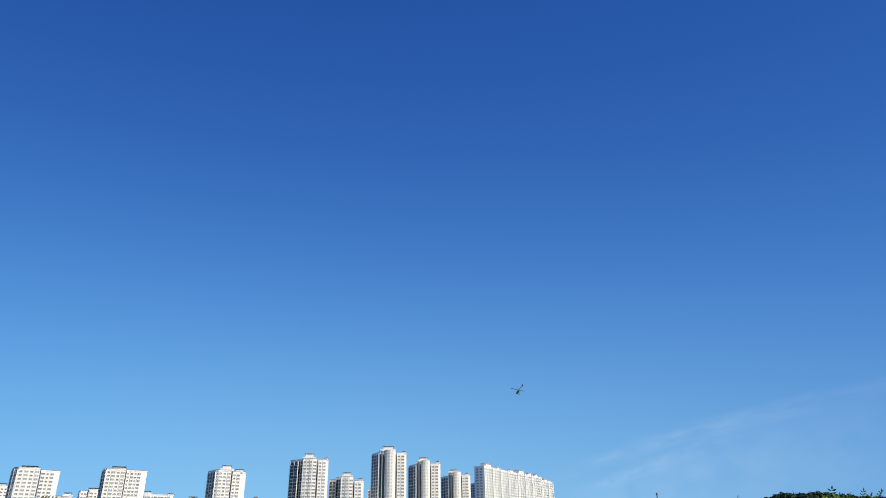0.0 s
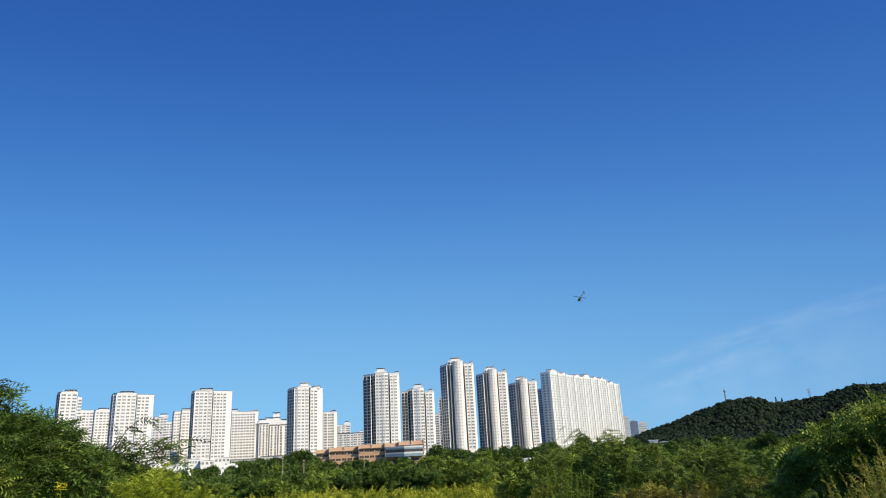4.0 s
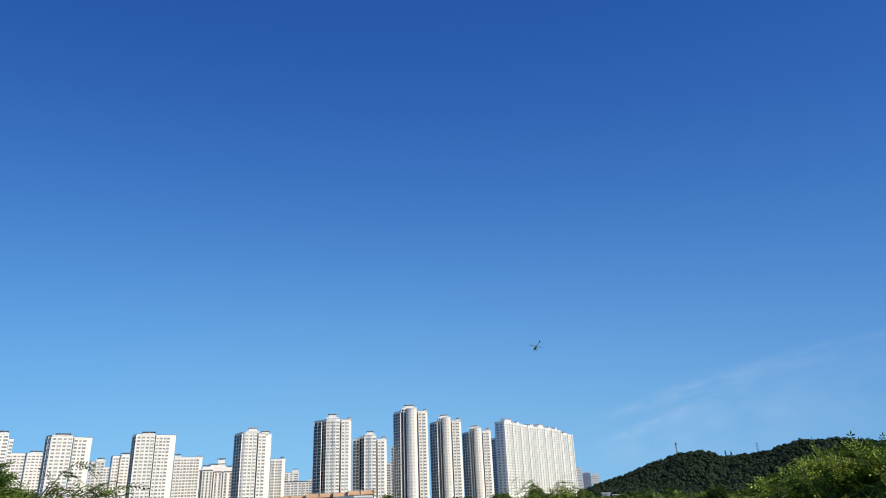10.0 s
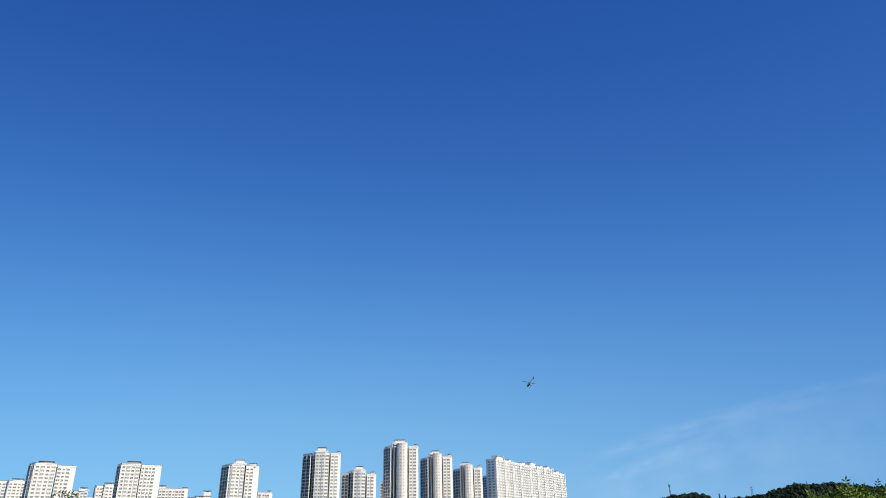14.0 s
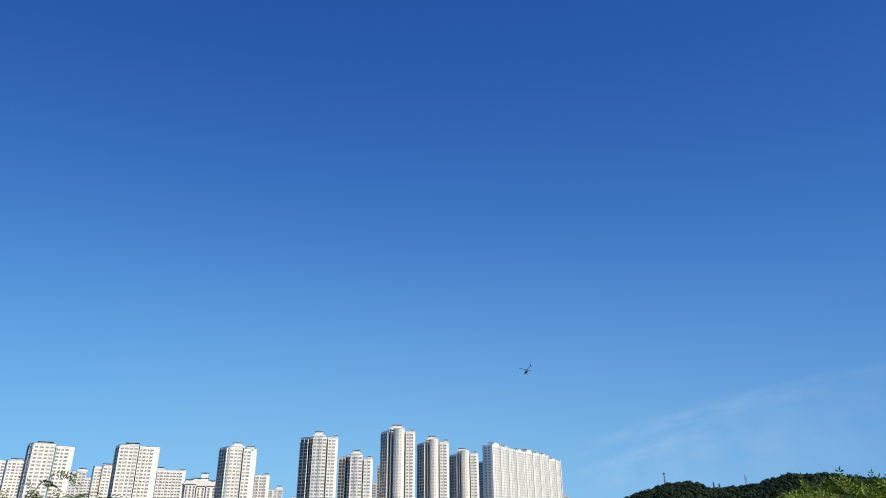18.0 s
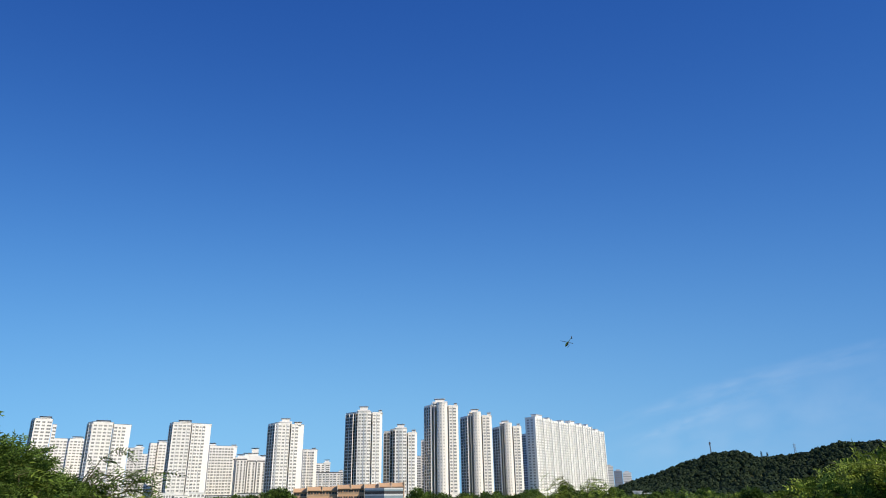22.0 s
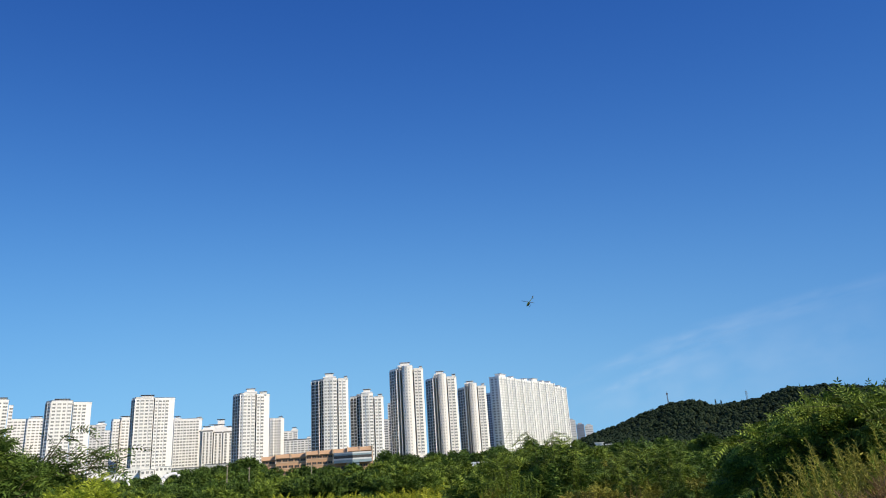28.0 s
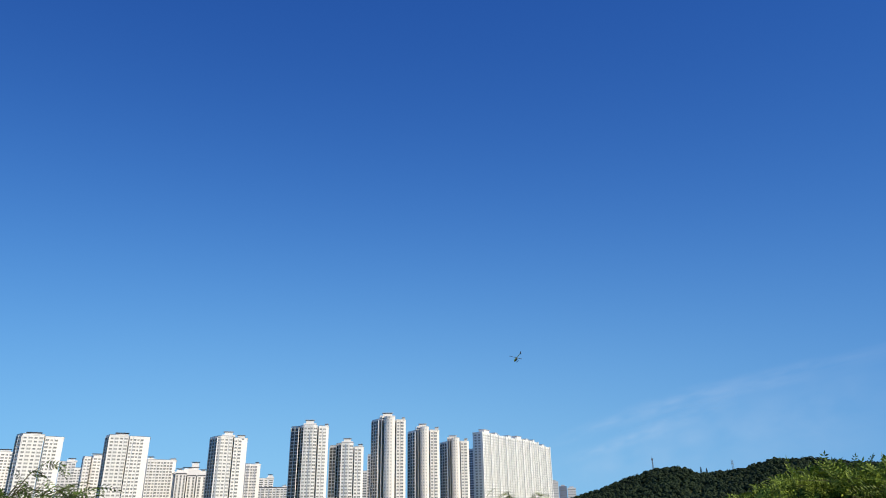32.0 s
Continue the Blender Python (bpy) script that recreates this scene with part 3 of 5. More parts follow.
def slab_block():
    """The long slab of four stepped sections, turned away from the viewer, with a shaded end wall."""
    ends = [(5.54, 744), (7.48, 802), (8.25, 826), (10.09, 889), (11.0, 924)]
    tops = [rise(6.0, 764), rise(5.62, 814), rise(5.38, 857), rise(4.88, 906)]
    base = at(8, 828)
    base.z = min(gz(*at(b, d + k).xy) for b, d in ends for k in (0, 14)) - 0.3
    slab = thing("apartment_slab", "long white apartment slab with stepped roofline and shaded end", "apartment building", base, group="apartment towers")
    way = (at(*ends[-1]) - at(*ends[0])).normalized()
    back_way = Vector((-way.y, way.x, 0))
    deep = 11.4
    for k, (a, b) in enumerate(zip(ends, ends[1:])):
        p0, p1 = at(*a), at(*b)
        top = tops[k]
        ring = [p - base for p in (p0, p1, p1 + back_way * deep, p0 + back_way * deep)]
        bm = bmesh.new()
        prism(bm, [(p.x, p.y) for p in ring], 0, top - base.z - 1)
        part("wall", bm, COOL_WALL, slab)
        c = sum(ring, Vector()) / 4
        bm = bmesh.new()
        prism(bm, [(c.x + (p.x - c.x) * 1.02, c.y + (p.y - c.y) * 1.02) for p in ring], top - base.z - 1, top - base.z)
        part("parapet", bm, FRAME, slab)
        cols = (9, 4, 10, 5)[k]
        run = p1 - p0
        angle = math.atan2(run.y, run.x)
        turn = math.degrees(angle)
        rest = []
        for c in range(cols):
            w = run.length / cols * (0.74 if c % 3 else 0.5)
            for f in range(int((top - base.z - 8.5) / STOREY)):
                q = p0 + run * ((c + 0.5) / cols) + Vector((0, 0, top - 3.1 - f * STOREY))
                if c % 3 == 1:
                    add_window(slab, base, q, angle, w, 1.75, CURTAINED if k % 2 else BLINDED)
                else:
                    rest.append((q, angle, w, 1.75 if c % 3 else 1.3))
        joined_windows(slab, base, rest)
        for c in range(cols + 1):
            q = p0 + run * (c / cols) - base
            bm = bmesh.new()
            main = c in (0, cols) or (cols > 4 and c % 3 == 0 and c < cols - 1)
            box(bm, q.x - back_way.x * 0.3, q.y - back_way.y * 0.3, 0, top - base.z + (0.7 if main else -1.2), 1.7 if main else 0.4, 1.5 if main else 0.7, turn)
            part("pilaster", bm, COOL_WALL, slab)
        for share, wide, tall in (((0.22, 14, 3.1), (0.62, 6, 2.0)), ((0.5, 8, 2.2),), ((0.2, 13, 3.1), (0.55, 7, 1.9), (0.85, 5, 2.4)), ((0.5, 8, 2.0),))[k]:
            q = p0.lerp(p1, share) - base + back_way * 4
            bm = bmesh.new()
            box(bm, q.x, q.y, top - base.z - 1, top - base.z + tall, wide, 6, turn)
            house = part("penthouse", bm, WHITE_WALL, slab)
            bm = bmesh.new()
            box(bm, q.x, q.y, top - base.z + tall, top - base.z + tall + 0.5, wide * 1.15, 7.2, turn)
            part("roof_slab", bm, CANOPY, house)
    # the shaded end wall's two columns of stair and kitchen windows
    p0 = at(*ends[0])
    angle = math.atan2(back_way.y, back_way.x) + math.pi
    for c in (0.3, 0.7):
        for f in range(int((tops[0] - base.z - 8.5) / STOREY)):
            q = p0 + back_way * deep * c + Vector((0, 0, tops[0] - 3.1 - f * STOREY))
            add_window(slab, base, q, angle, 2.6, 1.7, None)


slab_block()


def distant_office(b0, b1, elev, dist, wall, label):
    a, b = at(b0, dist), at(b1, dist)
    m, way = (a + b) / 2, b - a
    z0 = gz(m.x, m.y)
    ob = thing("office_tower", label, "office building", (m.x, m.y, z0), group="distant offices")
    turn = math.degrees(math.atan2(way.y, way.x))
    top = rise(elev, dist) - z0
    bm = bmesh.new()
    box(bm, 0, 0, 0, top, way.length, 25, turn)
    part("wall", bm, wall, ob)
    bm = bmesh.new()
    box(bm, 0, 0, top, top + 3, way.length * 0.5, 14, turn)
    part("roof_house", bm, GREY_WALL, ob)
    for r in range(8):
        bm = bmesh.new()
        box(bm, 0, 0, top - 4 - r * 5, top - 3.3 - r * 5, way.length * 0.96, 25.3, turn)
        part("window_band", bm, GLASS, ob)


distant_office(10.80, 11.50, 2.15, 1500, CREAM_WALL, "pale grey distant office tower")
distant_office(11.54, 12.15, 1.78, 1550, BLUE_GREY_WALL, "blue grey distant office tower")
distant_office(12.2, 12.85, 1.65, 1600, WHITE_WALL, "pale distant office block with roof boxes")


# ---- the low buildings in front of the towers ----
def school():
    """A tan brick building in stepped sections with a glazed corner bay."""
    d = 300.0
    sections = [(-14.05, -13.0, 0.80, 6), (-12.97, -10.62, 0.90, 4), (-10.6, -8.48, 1.02, 2), (-8.46, -7.32, 1.04, 1), (-7.3, -5.27, 1.12, 0)]
    base = at(-9.6, d)
    base.z = min(gz(*at(b, d + k).xy) for b in (-14, -5) for k in (0, 14)) - 0.2
    ob = thing("school_building", "low tan brick building with stepped roof and window bands", "school", base)
    for b0, b1, e, off in sections:
        a, b = at(b0, d + off), at(b1, d + off)
        way, m = b - a, (a + b) / 2
        turn = math.degrees(math.atan2(way.y, way.x))
        inn = at((b0 + b1) / 2, 6.0)
        top = rise(e, d) - base.z
        bm = bmesh.new()
        box(bm, m.x - base.x + inn.x, m.y - base.y + inn.y, 0, top, way.length, 12, turn)
        part("wall", bm, TAN_BRICK, ob)
        bm = bmesh.new()
        box(bm, m.x - base.x + inn.x, m.y - base.y + inn.y, top, top + 0.35, way.length + 0.3, 12.5, turn)
        part("coping", bm, PALE_BAND, ob)
        for r in range(3):
            z = top - 1.9 - r * 2.5
            bm = bmesh.new()
            box(bm, m.x - base.x, m.y - base.y, z - 1.15, z - 0.95, way.length, 0.3, turn)
            part("sill_band", bm, PALE_BAND, ob)
            n = max(2, int(way.length / 2.1))
            for c in range(n):
                if (c + r) % 7 != 6:
                    add_window(ob, base, a + way * ((c + 0.5) / n) + Vector((0, 0, base.z + z - 0.3)), math.radians(turn), way.length / n * 0.84, 1.05, BRICK_WINDOW)
        # leaning parapet panels between pale fins
        n = max(1, int(way.length / 4.3))
        for c in range(n):
            q = a + way * ((c + 0.5) / n) - base
            bm = bmesh.new()
            long = way.length / n * 0.94
            verts = [bm.verts.new(v) for v in ((-long / 2, -0.9, 0), (long / 2, -0.9, 0), (long / 2, -0.25, 1.75), (-long / 2, -0.25, 1.35), (-long / 2, 0.5, 0), (long / 2, 0.5, 0), (long / 2, 0.5, 1.75), (-long / 2, 0.5, 1.35))]
            for f in ((0, 1, 2, 3), (5, 4, 7, 6), (1, 5, 6, 2), (4, 0, 3, 7), (3, 2, 6, 7), (4, 5, 1, 0)):
                bm.faces.new([verts[i] for i in f])
            bm.transform(pose(q.x, q.y, top - 1.2, 0, 0, turn))
            part("parapet_panel", bm, TAN_BRICK, ob)
        for c in range(n + 1):
            q = a + way * (c / n) - base
            bm = bmesh.new()
            box(bm, q.x, q.y - 0.3, top - 1.6, top + 0.75, 0.35, 1.5, turn)
            part("roof_fin", bm, PALE_BAND, ob)
    # glazed corner bay
    p = [at(-8.42, d - 2.0), at(-6.9, d - 7.0), at(-5.35, d - 1.0), at(-5.35, d + 3), at(-8.42, d + 3)]
    ring = [(q.x - base.x, q.y - base.y) for q in p]
    for z0, z1, m, nm in ((0.0, 0.22, BAY_GLASS, "glass_band"), (0.22, 0.34, BAY_TRIM, "rail_band"), (0.34, 0.56, DARK_GLASS, "glass_band"), (0.56, 0.68, BAY_GLASS, "glass_band"), (0.68, 0.80, BAY_TRIM, "fascia")):
        bm = bmesh.new()
        prism(bm, ring, rise(z0, d) - base.z, rise(z1, d) - base.z)
        part(nm, bm, m, ob)
    bm = bmesh.new()
    q = at(-6.9, d - 3.5) - base
    box(bm, q.x, q.y, 0, rise(0.0, d) - base.z, 4.0, 4.0, 40)
    part("stair_core", bm, BAY_GLASS, ob)


school()


def low_building(b0, b1, elev, dist, deep, wall, label, bays=5, name="podium_building"):
    a, b = at(b0, dist), at(b1, dist)
    m, way = (a + b) / 2, b - a
    z0 = min(gz(a.x, a.y), gz(b.x, b.y)) - 0.2
    turn = math.degrees(math.atan2(way.y, way.x))
    ob = thing(name, label, "building", (m.x, m.y, z0))
    top = rise(elev, dist) - z0
    inn = at((b0 + b1) / 2, deep / 2)
    bm = bmesh.new()
    box(bm, inn.x, inn.y, 0, top - 0.3, way.length, deep, turn)
    part("wall", bm, wall, ob)
    bm = bmesh.new()
    box(bm, inn.x, inn.y, top - 0.3, top, way.length + 0.8, deep + 0.8, turn)
    part("roof", bm, FRAME if wall is not GREY_WALL else DARK_ROOF, ob)
    for c in range(bays):
        p = a + way * ((c + 0.5) / bays)
        add_window(ob, Vector((m.x, m.y, z0)), Vector((p.x, p.y, z0 + max(top - 2.0, 0.8))), math.radians(turn), way.length / bays * 0.6, 1.6)
    return ob


low_building(-26.4, -25.5, 0.72, 470, 10, WHITE_WALL, "white low building below the towers", 3)
low_building(-25.45, -24.6, 0.20, 420, 8, COOL_WALL, "pale low pavilion below the towers", 3)
low_building(-24.8, -23.9, 0.40, 460, 10, GREY_WALL, "grey low podium below the towers", 3)
low_building(-23.85, -22.9, 0.62, 458, 9, COOL_WALL, "pale podium block with tall openings", 5)
low_building(-22.85, -21.9, 0.50, 452, 12, WHITE_WALL, "white podium wall with dark openings", 3)
low_building(-21.85, -20.7, 0.66, 456, 12, COOL_WALL, "pale podium block beside the gallery", 4)
low_building(-20.6, -18.4, 0.44, 432, 9, GREY_WALL, "grey dark-roofed gallery below the towers", 7)
low_building(-18.3, -15.9, 0.58, 428, 9, GREY_WALL, "long grey dark-roofed gallery below the towers", 8)
low_building(12.85, 13.5, 0.28, 330, 9, WHITE_WALL, "small pale house among trees", 3, "small_house")
low_building(13.7, 14.5, 0.12, 320, 9, PALE_BAND, "small tan house among trees", 3, "small_house")
low_building(11.0, 11.6, 0.12, 330, 8, WHITE_WALL, "small white house among trees", 2, "small_house")


def arch(label, pts, dist):
    first = at(pts[0][0], dist)
    base = Vector((first.x, first.y, gz(first.x, first.y)))
    ob = thing("arch_sculpture", label, "arch", base)
    bm = bmesh.new()
    line = [at(b, dist, rise(e, dist)) - base for b, e, _ in pts]
    rads = [pts[0][2]] + [r for _, _, r in pts]
    line = [Vector((line[0].x, line[0].y, -0.1))] + line
    for _ in range(2):
        line = [line[0]] + [a.lerp(b, k) for a, b in zip(line, line[1:]) for k in (0.25, 0.75)] + [line[-1]]
        rads = [rads[0]] + [a + (b - a) * k for a, b in zip(rads, rads[1:]) for k in (0.25, 0.75)] + [rads[-1]]
    tube(bm, line, [0.85 * r for r in rads], 10)
    part("tube", bm, WHITE_METAL, ob)


arch("white steel arch rising from the trees", [(-25.45, -1.1, 0.5), (-25.2, -0.6, 0.62), (-24.9, -0.22, 0.66), (-24.4, 0.0, 0.6), (-23.95, -0.06, 0.45), (-23.6, -0.3, 0.3), (-23.5, -1.1, 0.2)], 160)
arch("white steel arch with a broad leg", [(-21.7, -1.4, 0.5), (-21.5, -0.8, 0.7), (-21.2, -0.2, 0.6), (-20.7, 0.05, 0.32), (-20.25, 0.02, 0.4), (-19.95, -0.5, 0.4), (-19.8, -1.0, 0.3)], 160)


def utility_pole(b, dist, elev):
    p = at(b, dist)
    z0 = gz(p.x, p.y)
    top = rise(elev, dist) - z0
    ob = thing("utility_pole", "slim pale concrete utility pole among the trees", "utility pole", (p.x, p.y, z0), group="utility poles")
    bm = bmesh.new()
    tube(bm, [(0, 0, -0.1), (0, 0, top * 0.6), (0, 0, top)], [0.10, 0.085, 0.06], 8)
    part("pole", bm, POLE, ob)
    bm = bmesh.new()
    box(bm, 0, -0.1, top - 0.25, top - 0.1, 0.4, 0.12, 25)
    part("bracket", bm, POLE, ob)


utility_pole(-16.65, 120, 0.40)
utility_pole(-15.0, 125, 0.15)
utility_pole(-10.2, 125, 0.0)


def container(b, dist, elev):
    p = at(b, dist)
    z0 = gz(p.x, p.y)
    ob = thing("site_cabin", "white site cabin half hidden by trees", "cabin", (p.x, p.y, z0))
    top = rise(elev, dist) - z0
    bm = bmesh.new()
    box(bm, 0, 0, 0, top - 0.12, 2.2, 3.5, 0)
    part("body", bm, WHITE_METAL, ob)
    bm = bmesh.new()
    box(bm, 0, 0, top - 0.12, top, 2.4, 3.7, 0)
    part("roof", bm, FRAME, ob)


container(3.3, 92, -0.62)


# ---- leaves: small folded blades set out in numbers ----
rng = np.random.default_rng(7)


def leaf_pieces(pairs, blade, width, droop):
    """A compound leaf of unit length along +x: folded leaflets in pairs and one at the tip."""
    verts, tris = [], []

    def leaflet(o, way, long, wide):
        way = np.array(way, float) / np.linalg.norm(way)
        side = np.cross((0, 0, 1), way)
        side /= np.linalg.norm(side)
        k = len(verts)
        mid = o + way * long * 0.5
        verts.extend([o, mid + side * wide + (0, 0, wide * 0.5), o + way * long, mid - side * wide + (0, 0, wide * 0.5)])
        tris.extend([(k, k + 2, k + 1), (k, k + 3, k + 2)])
    for i in range(pairs):
        s = (i + 0.8) / (pairs + 0.6)
        o = np.array([s, 0, -droop * s * s])
        size = blade * (1.0 - 0.35 * abs(s - 0.45))
        for sign in (-1, 1):
            leaflet(o, (0.45, sign, -0.25), size, width)
    leaflet(np.array([0.93, 0, -droop * 0.87]), (1, 0, -0.6), blade, width)
    k = len(verts)
    verts.extend([np.array([0, -0.008, 0]), np.array([0, 0.008, 0]), np.array([0.96, 0, -droop * 0.92])])
    tris.append((k, k + 1, k + 2))
    return np.array(verts), np.array(tris)


FROND = leaf_pieces(8, 0.24, 0.038, 0.5)
FROND_WIDE = leaf_pieces(6, 0.27, 0.058, 0.38)
FROND_TWIG = leaf_pieces(5, 0.36, 0.055, 0.45)
FROND_SMALL = leaf_pieces(4, 0.34, 0.10, 0.2)
SPRIG = leaf_pieces(3, 0.48, 0.13, 0.1)
NARROW = (np.array([[0, 0, 0], [0.45, 0.10, 0.05], [1, 0, -0.02], [0.45, -0.10, 0.05]], float), np.array([[0, 2, 1], [0, 3, 2]]))
BLADE = (np.array([[0, -0.02, 0], [0, 0.02, 0], [0.55, 0.014, 0.05], [0.55, -0.014, 0.05], [1, 0, -0.05]], float), np.array([[0, 1, 2], [0, 2, 3], [3, 2, 4]]))
CLUMP = (np.array([[-0.5, 0, 0], [0, -0.35, 0.14], [0.5, 0, 0], [0, 0.35, 0.14], [0, 0, -0.25], [0.1, 0.1, 0.4], [-0.25, 0.3, 0.1], [0.3, -0.3, -0.05]], float),
         np.array([[0, 1, 2], [0, 2, 3], [4, 6, 5], [4, 5, 7]]))


ring = [(math.cos(a) * q, math.sin(a) * q, -0.16 - 0.1 * (k % 2)) for k, (a, q) in enumerate(zip(np.linspace(0, 5.03, 5), (0.5, 0.62, 0.45, 0.6, 0.52)))]
PATCH = (np.array([(0, 0, 0.1)] + ring, float), np.array([(0, 1 + k, 1 + (k + 1) % 5) for k in range(5)]))


def spread(piece, places, ways, ups, sizes):
    """Copies of a piece at places, along ways, their backs towards ups: verts and tris."""
    v, t = piece
    x = ways / np.linalg.norm(ways, axis=1, keepdims=True)
    y = np.cross(ups, x)
    y /= np.linalg.norm(y, axis=1, keepdims=True) + 1e-9
    z = np.cross(x, y)
    basis = np.stack([x, y, z], 1) * sizes[:, None, None]
    verts = np.einsum("vk,nkc->nvc", v, basis) + places[:, None, :]
    tris = t[None] + (np.arange(len(places)) * len(v))[:, None, None]
    return verts.reshape(-1, 3), tris.reshape(-1, 3)


def lobes_points(lobes, count, thick=0.45):
    """Places in the outer shells of ball-like lobes (x, y, z, rx, rz) and the way out at each."""
    lobes = np.array(lobes, float)
    weight = lobes[:, 3] ** 2
    pick = rng.choice(len(lobes), count, p=weight / weight.sum())
    d = rng.normal(size=(count, 3))
    d[:, 2] = np.abs(d[:, 2]) * np.where(rng.random(count) < 0.75, 1, -1)
    d /= np.linalg.norm(d, axis=1, keepdims=True)
    r = 1 - thick * rng.random(count) ** 1.5 + 0.18 * (rng.random(count) ** 3)
    sc = np.stack([lobes[pick, 3], lobes[pick, 3], lobes[pick, 4]], -1)
    return lobes[pick, :3] + d * sc * r[:, None], d


def foliage(name, lobes, count, piece, size, mat, parent, lift=0.2, label="", thick=0.3):
    p, d = lobes_points(lobes, count, thick)
    ways = d * 0.9 + rng.normal(size=p.shape) * 0.5
    ways[:, 2] = ways[:, 2] * 0.5 + lift
    ups = np.array([0, 0, 0.4]) + d * 1.15 + rng.normal(size=p.shape) * 0.25
    sizes = size * rng.uniform(0.65, 1.25, count)
    v, t = spread(piece, p, ways, ups, sizes)
    return part_mesh(name, mesh_arrays(name, v, t), mat, parent, label)


def stems_to(lobes, parent, root=0.04, name="stem"):
    """One bent stem from the ground to each lobe."""
    for x, y, z, rx, rz in lobes:
        bm = bmesh.new()
        k = rng.normal(size=2) * 0.12 * max(z, 0.3)
        tube(bm, [(x * 0.12, y * 0.12, -0.05), (x * 0.45 + k[0], y * 0.45 + k[1], z * 0.45), (x * 0.8, y * 0.8, z * 0.8), (x, y, z + rz * 0.2)], [root, root * 0.75, root * 0.5, root * 0.15], 5)
        part(name, bm, TWIG, parent)


def spray(parent, pts, leaf, mat, every=0.055, root=0.012, piece=None):
    """A thin twig along pts, in its parent's space, with compound leaves on alternate sides."""
    pts = [Vector(p) for p in pts]
    bm = bmesh.new()
    tube(bm, pts, [root * (1 - 0.8 * i / (len(pts) - 1)) for i in range(len(pts))], 5)
    twig = part("twig", bm, TWIG, parent)
    P, W = [], []
    side = 1
    for a, b in zip(pts, pts[1:]):
        n = max(1, int((b - a).length / every))
        for k in range(n):
            P.append(a.lerp(b, (k + 0.5) / n))
            way = (b - a).normalized()
            off = way.cross(Vector((0, 0, 1))).normalized() * side
            side = -side
            W.append(Vector((way.x * 0.7, way.y * 0.7, way.z * 0.25)) + off * 0.9 + Vector(rng.normal(size=3) * (0.35, 0.35, 0.3)) + Vector((0, 0, -0.12)))
    P, W = np.array(P), np.array(W)
    U = np.array([0, -0.35, 1.0]) + rng.normal(size=P.shape) * 0.55
    v, t = spread(piece or FROND, P, W, U, leaf * rng.uniform(0.6, 1.2, len(P)))
    part_mesh("leaves", mesh_arrays("leaves", v, t), mat, twig)


def shrub(label, bearing, dist, lobes, count, piece, size, mat, category="shrub", stems=True, root=0.03, group=""):
    """lobes as (bearing, distance, elevation, radius, height radius), round the shrub's foot at bearing, dist."""
    foot = at(bearing, dist)
    base = Vector((foot.x, foot.y, gz(foot.x, foot.y)))
    ob = thing("shrub", label, category, base, group)
    local = []
    for b, d, e, r, rz in lobes:
        p = at(b, d, rise(e, d)) - base
        local.append((p.x, p.y, max(p.z, 0.15), r, rz))
    foliage("crown", local, count, piece, size, mat, ob)
    if stems:
        stems_to(local, ob, root)
    return ob, base


# ---- the hill's woods and what stands on the crest ----
def hill_woods():
    n = 10500
    b = rng.uniform(9.8, 44, n)
    d = 800 - 455 * rng.random(n) ** 0.95
    x, y = d * np.sin(np.radians(b)), d * np.cos(np.radians(b))
    z = ground_z(x, y)
    keep = (z > 3.5) | (b > 11.2)
    x, y, z = x[keep], y[keep], z[keep]
    r = rng.uniform(1.3, 2.9, len(x))
    per = 34
    pick = np.repeat(np.arange(len(x)), per)
    dirs = rng.normal(size=(len(pick), 3))
    dirs[:, 2] = np.abs(dirs[:, 2]) * 1.2 - 0.3
    dirs /= np.linalg.norm(dirs, axis=1, keepdims=True)
    rad = r[pick] * rng.uniform(0.65, 1.08, len(pick))
    centre = np.stack([x, y, z + r * 1.15 + rng.uniform(-0.5, 1.1, len(x)) ** 2], -1)[pick]
    p = centre + dirs * rad[:, None] * np.array([1, 1, 1.15])
    ways = np.cross(dirs, rng.normal(size=dirs.shape))
    v, t = spread(PATCH, p, ways, dirs + rng.normal(size=dirs.shape) * 0.4, rng.uniform(1.2, 2.1, len(p)))
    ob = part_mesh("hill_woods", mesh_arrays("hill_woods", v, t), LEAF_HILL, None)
    tagged(ob, "dense dark green woods covering the hill", "woods", kind="stuff")


hill_woods()


def crest_mast(b, dist, elev):
    p = at(b, dist)
    z0 = gz(p.x, p.y)
    top = rise(elev, dist) - z0
    ob = thing("radio_mast", "slim dark radio mast on the wooded crest", "mast", (p.x, p.y, z0))
    for sx, sy in ((-0.5, -0.3), (0.5, -0.3), (0, 0.5)):
        bm = bmesh.new()
        tube(bm, [(sx, sy, 0), (sx * 0.6, sy * 0.6, top)], [0.24, 0.18], 5)
        part("leg", bm, DARK_ROOF, ob)
    for k in range(9):
        z = top * (0.45 + 0.06 * k)
        bm = bmesh.new()
        box(bm, 0, 0, z, z + 0.12, 1.0, 0.8)
        part("brace", bm, DARK_ROOF, ob)
    for k in range(3):
        bm = bmesh.new()
        box(bm, 0.8 * (k - 1), -0.3, top - 2.4, top - 0.4, 0.35, 0.3)
        part("antenna", bm, DARK_ROOF, ob)
    bm = bmesh.new()
    tube(bm, [(0, 0, top), (0, 0, top + 2.2)], [0.08, 0.04], 5)
    part("spire", bm, DARK_ROOF, ob)


crest_mast(18.95, 752, 3.72)


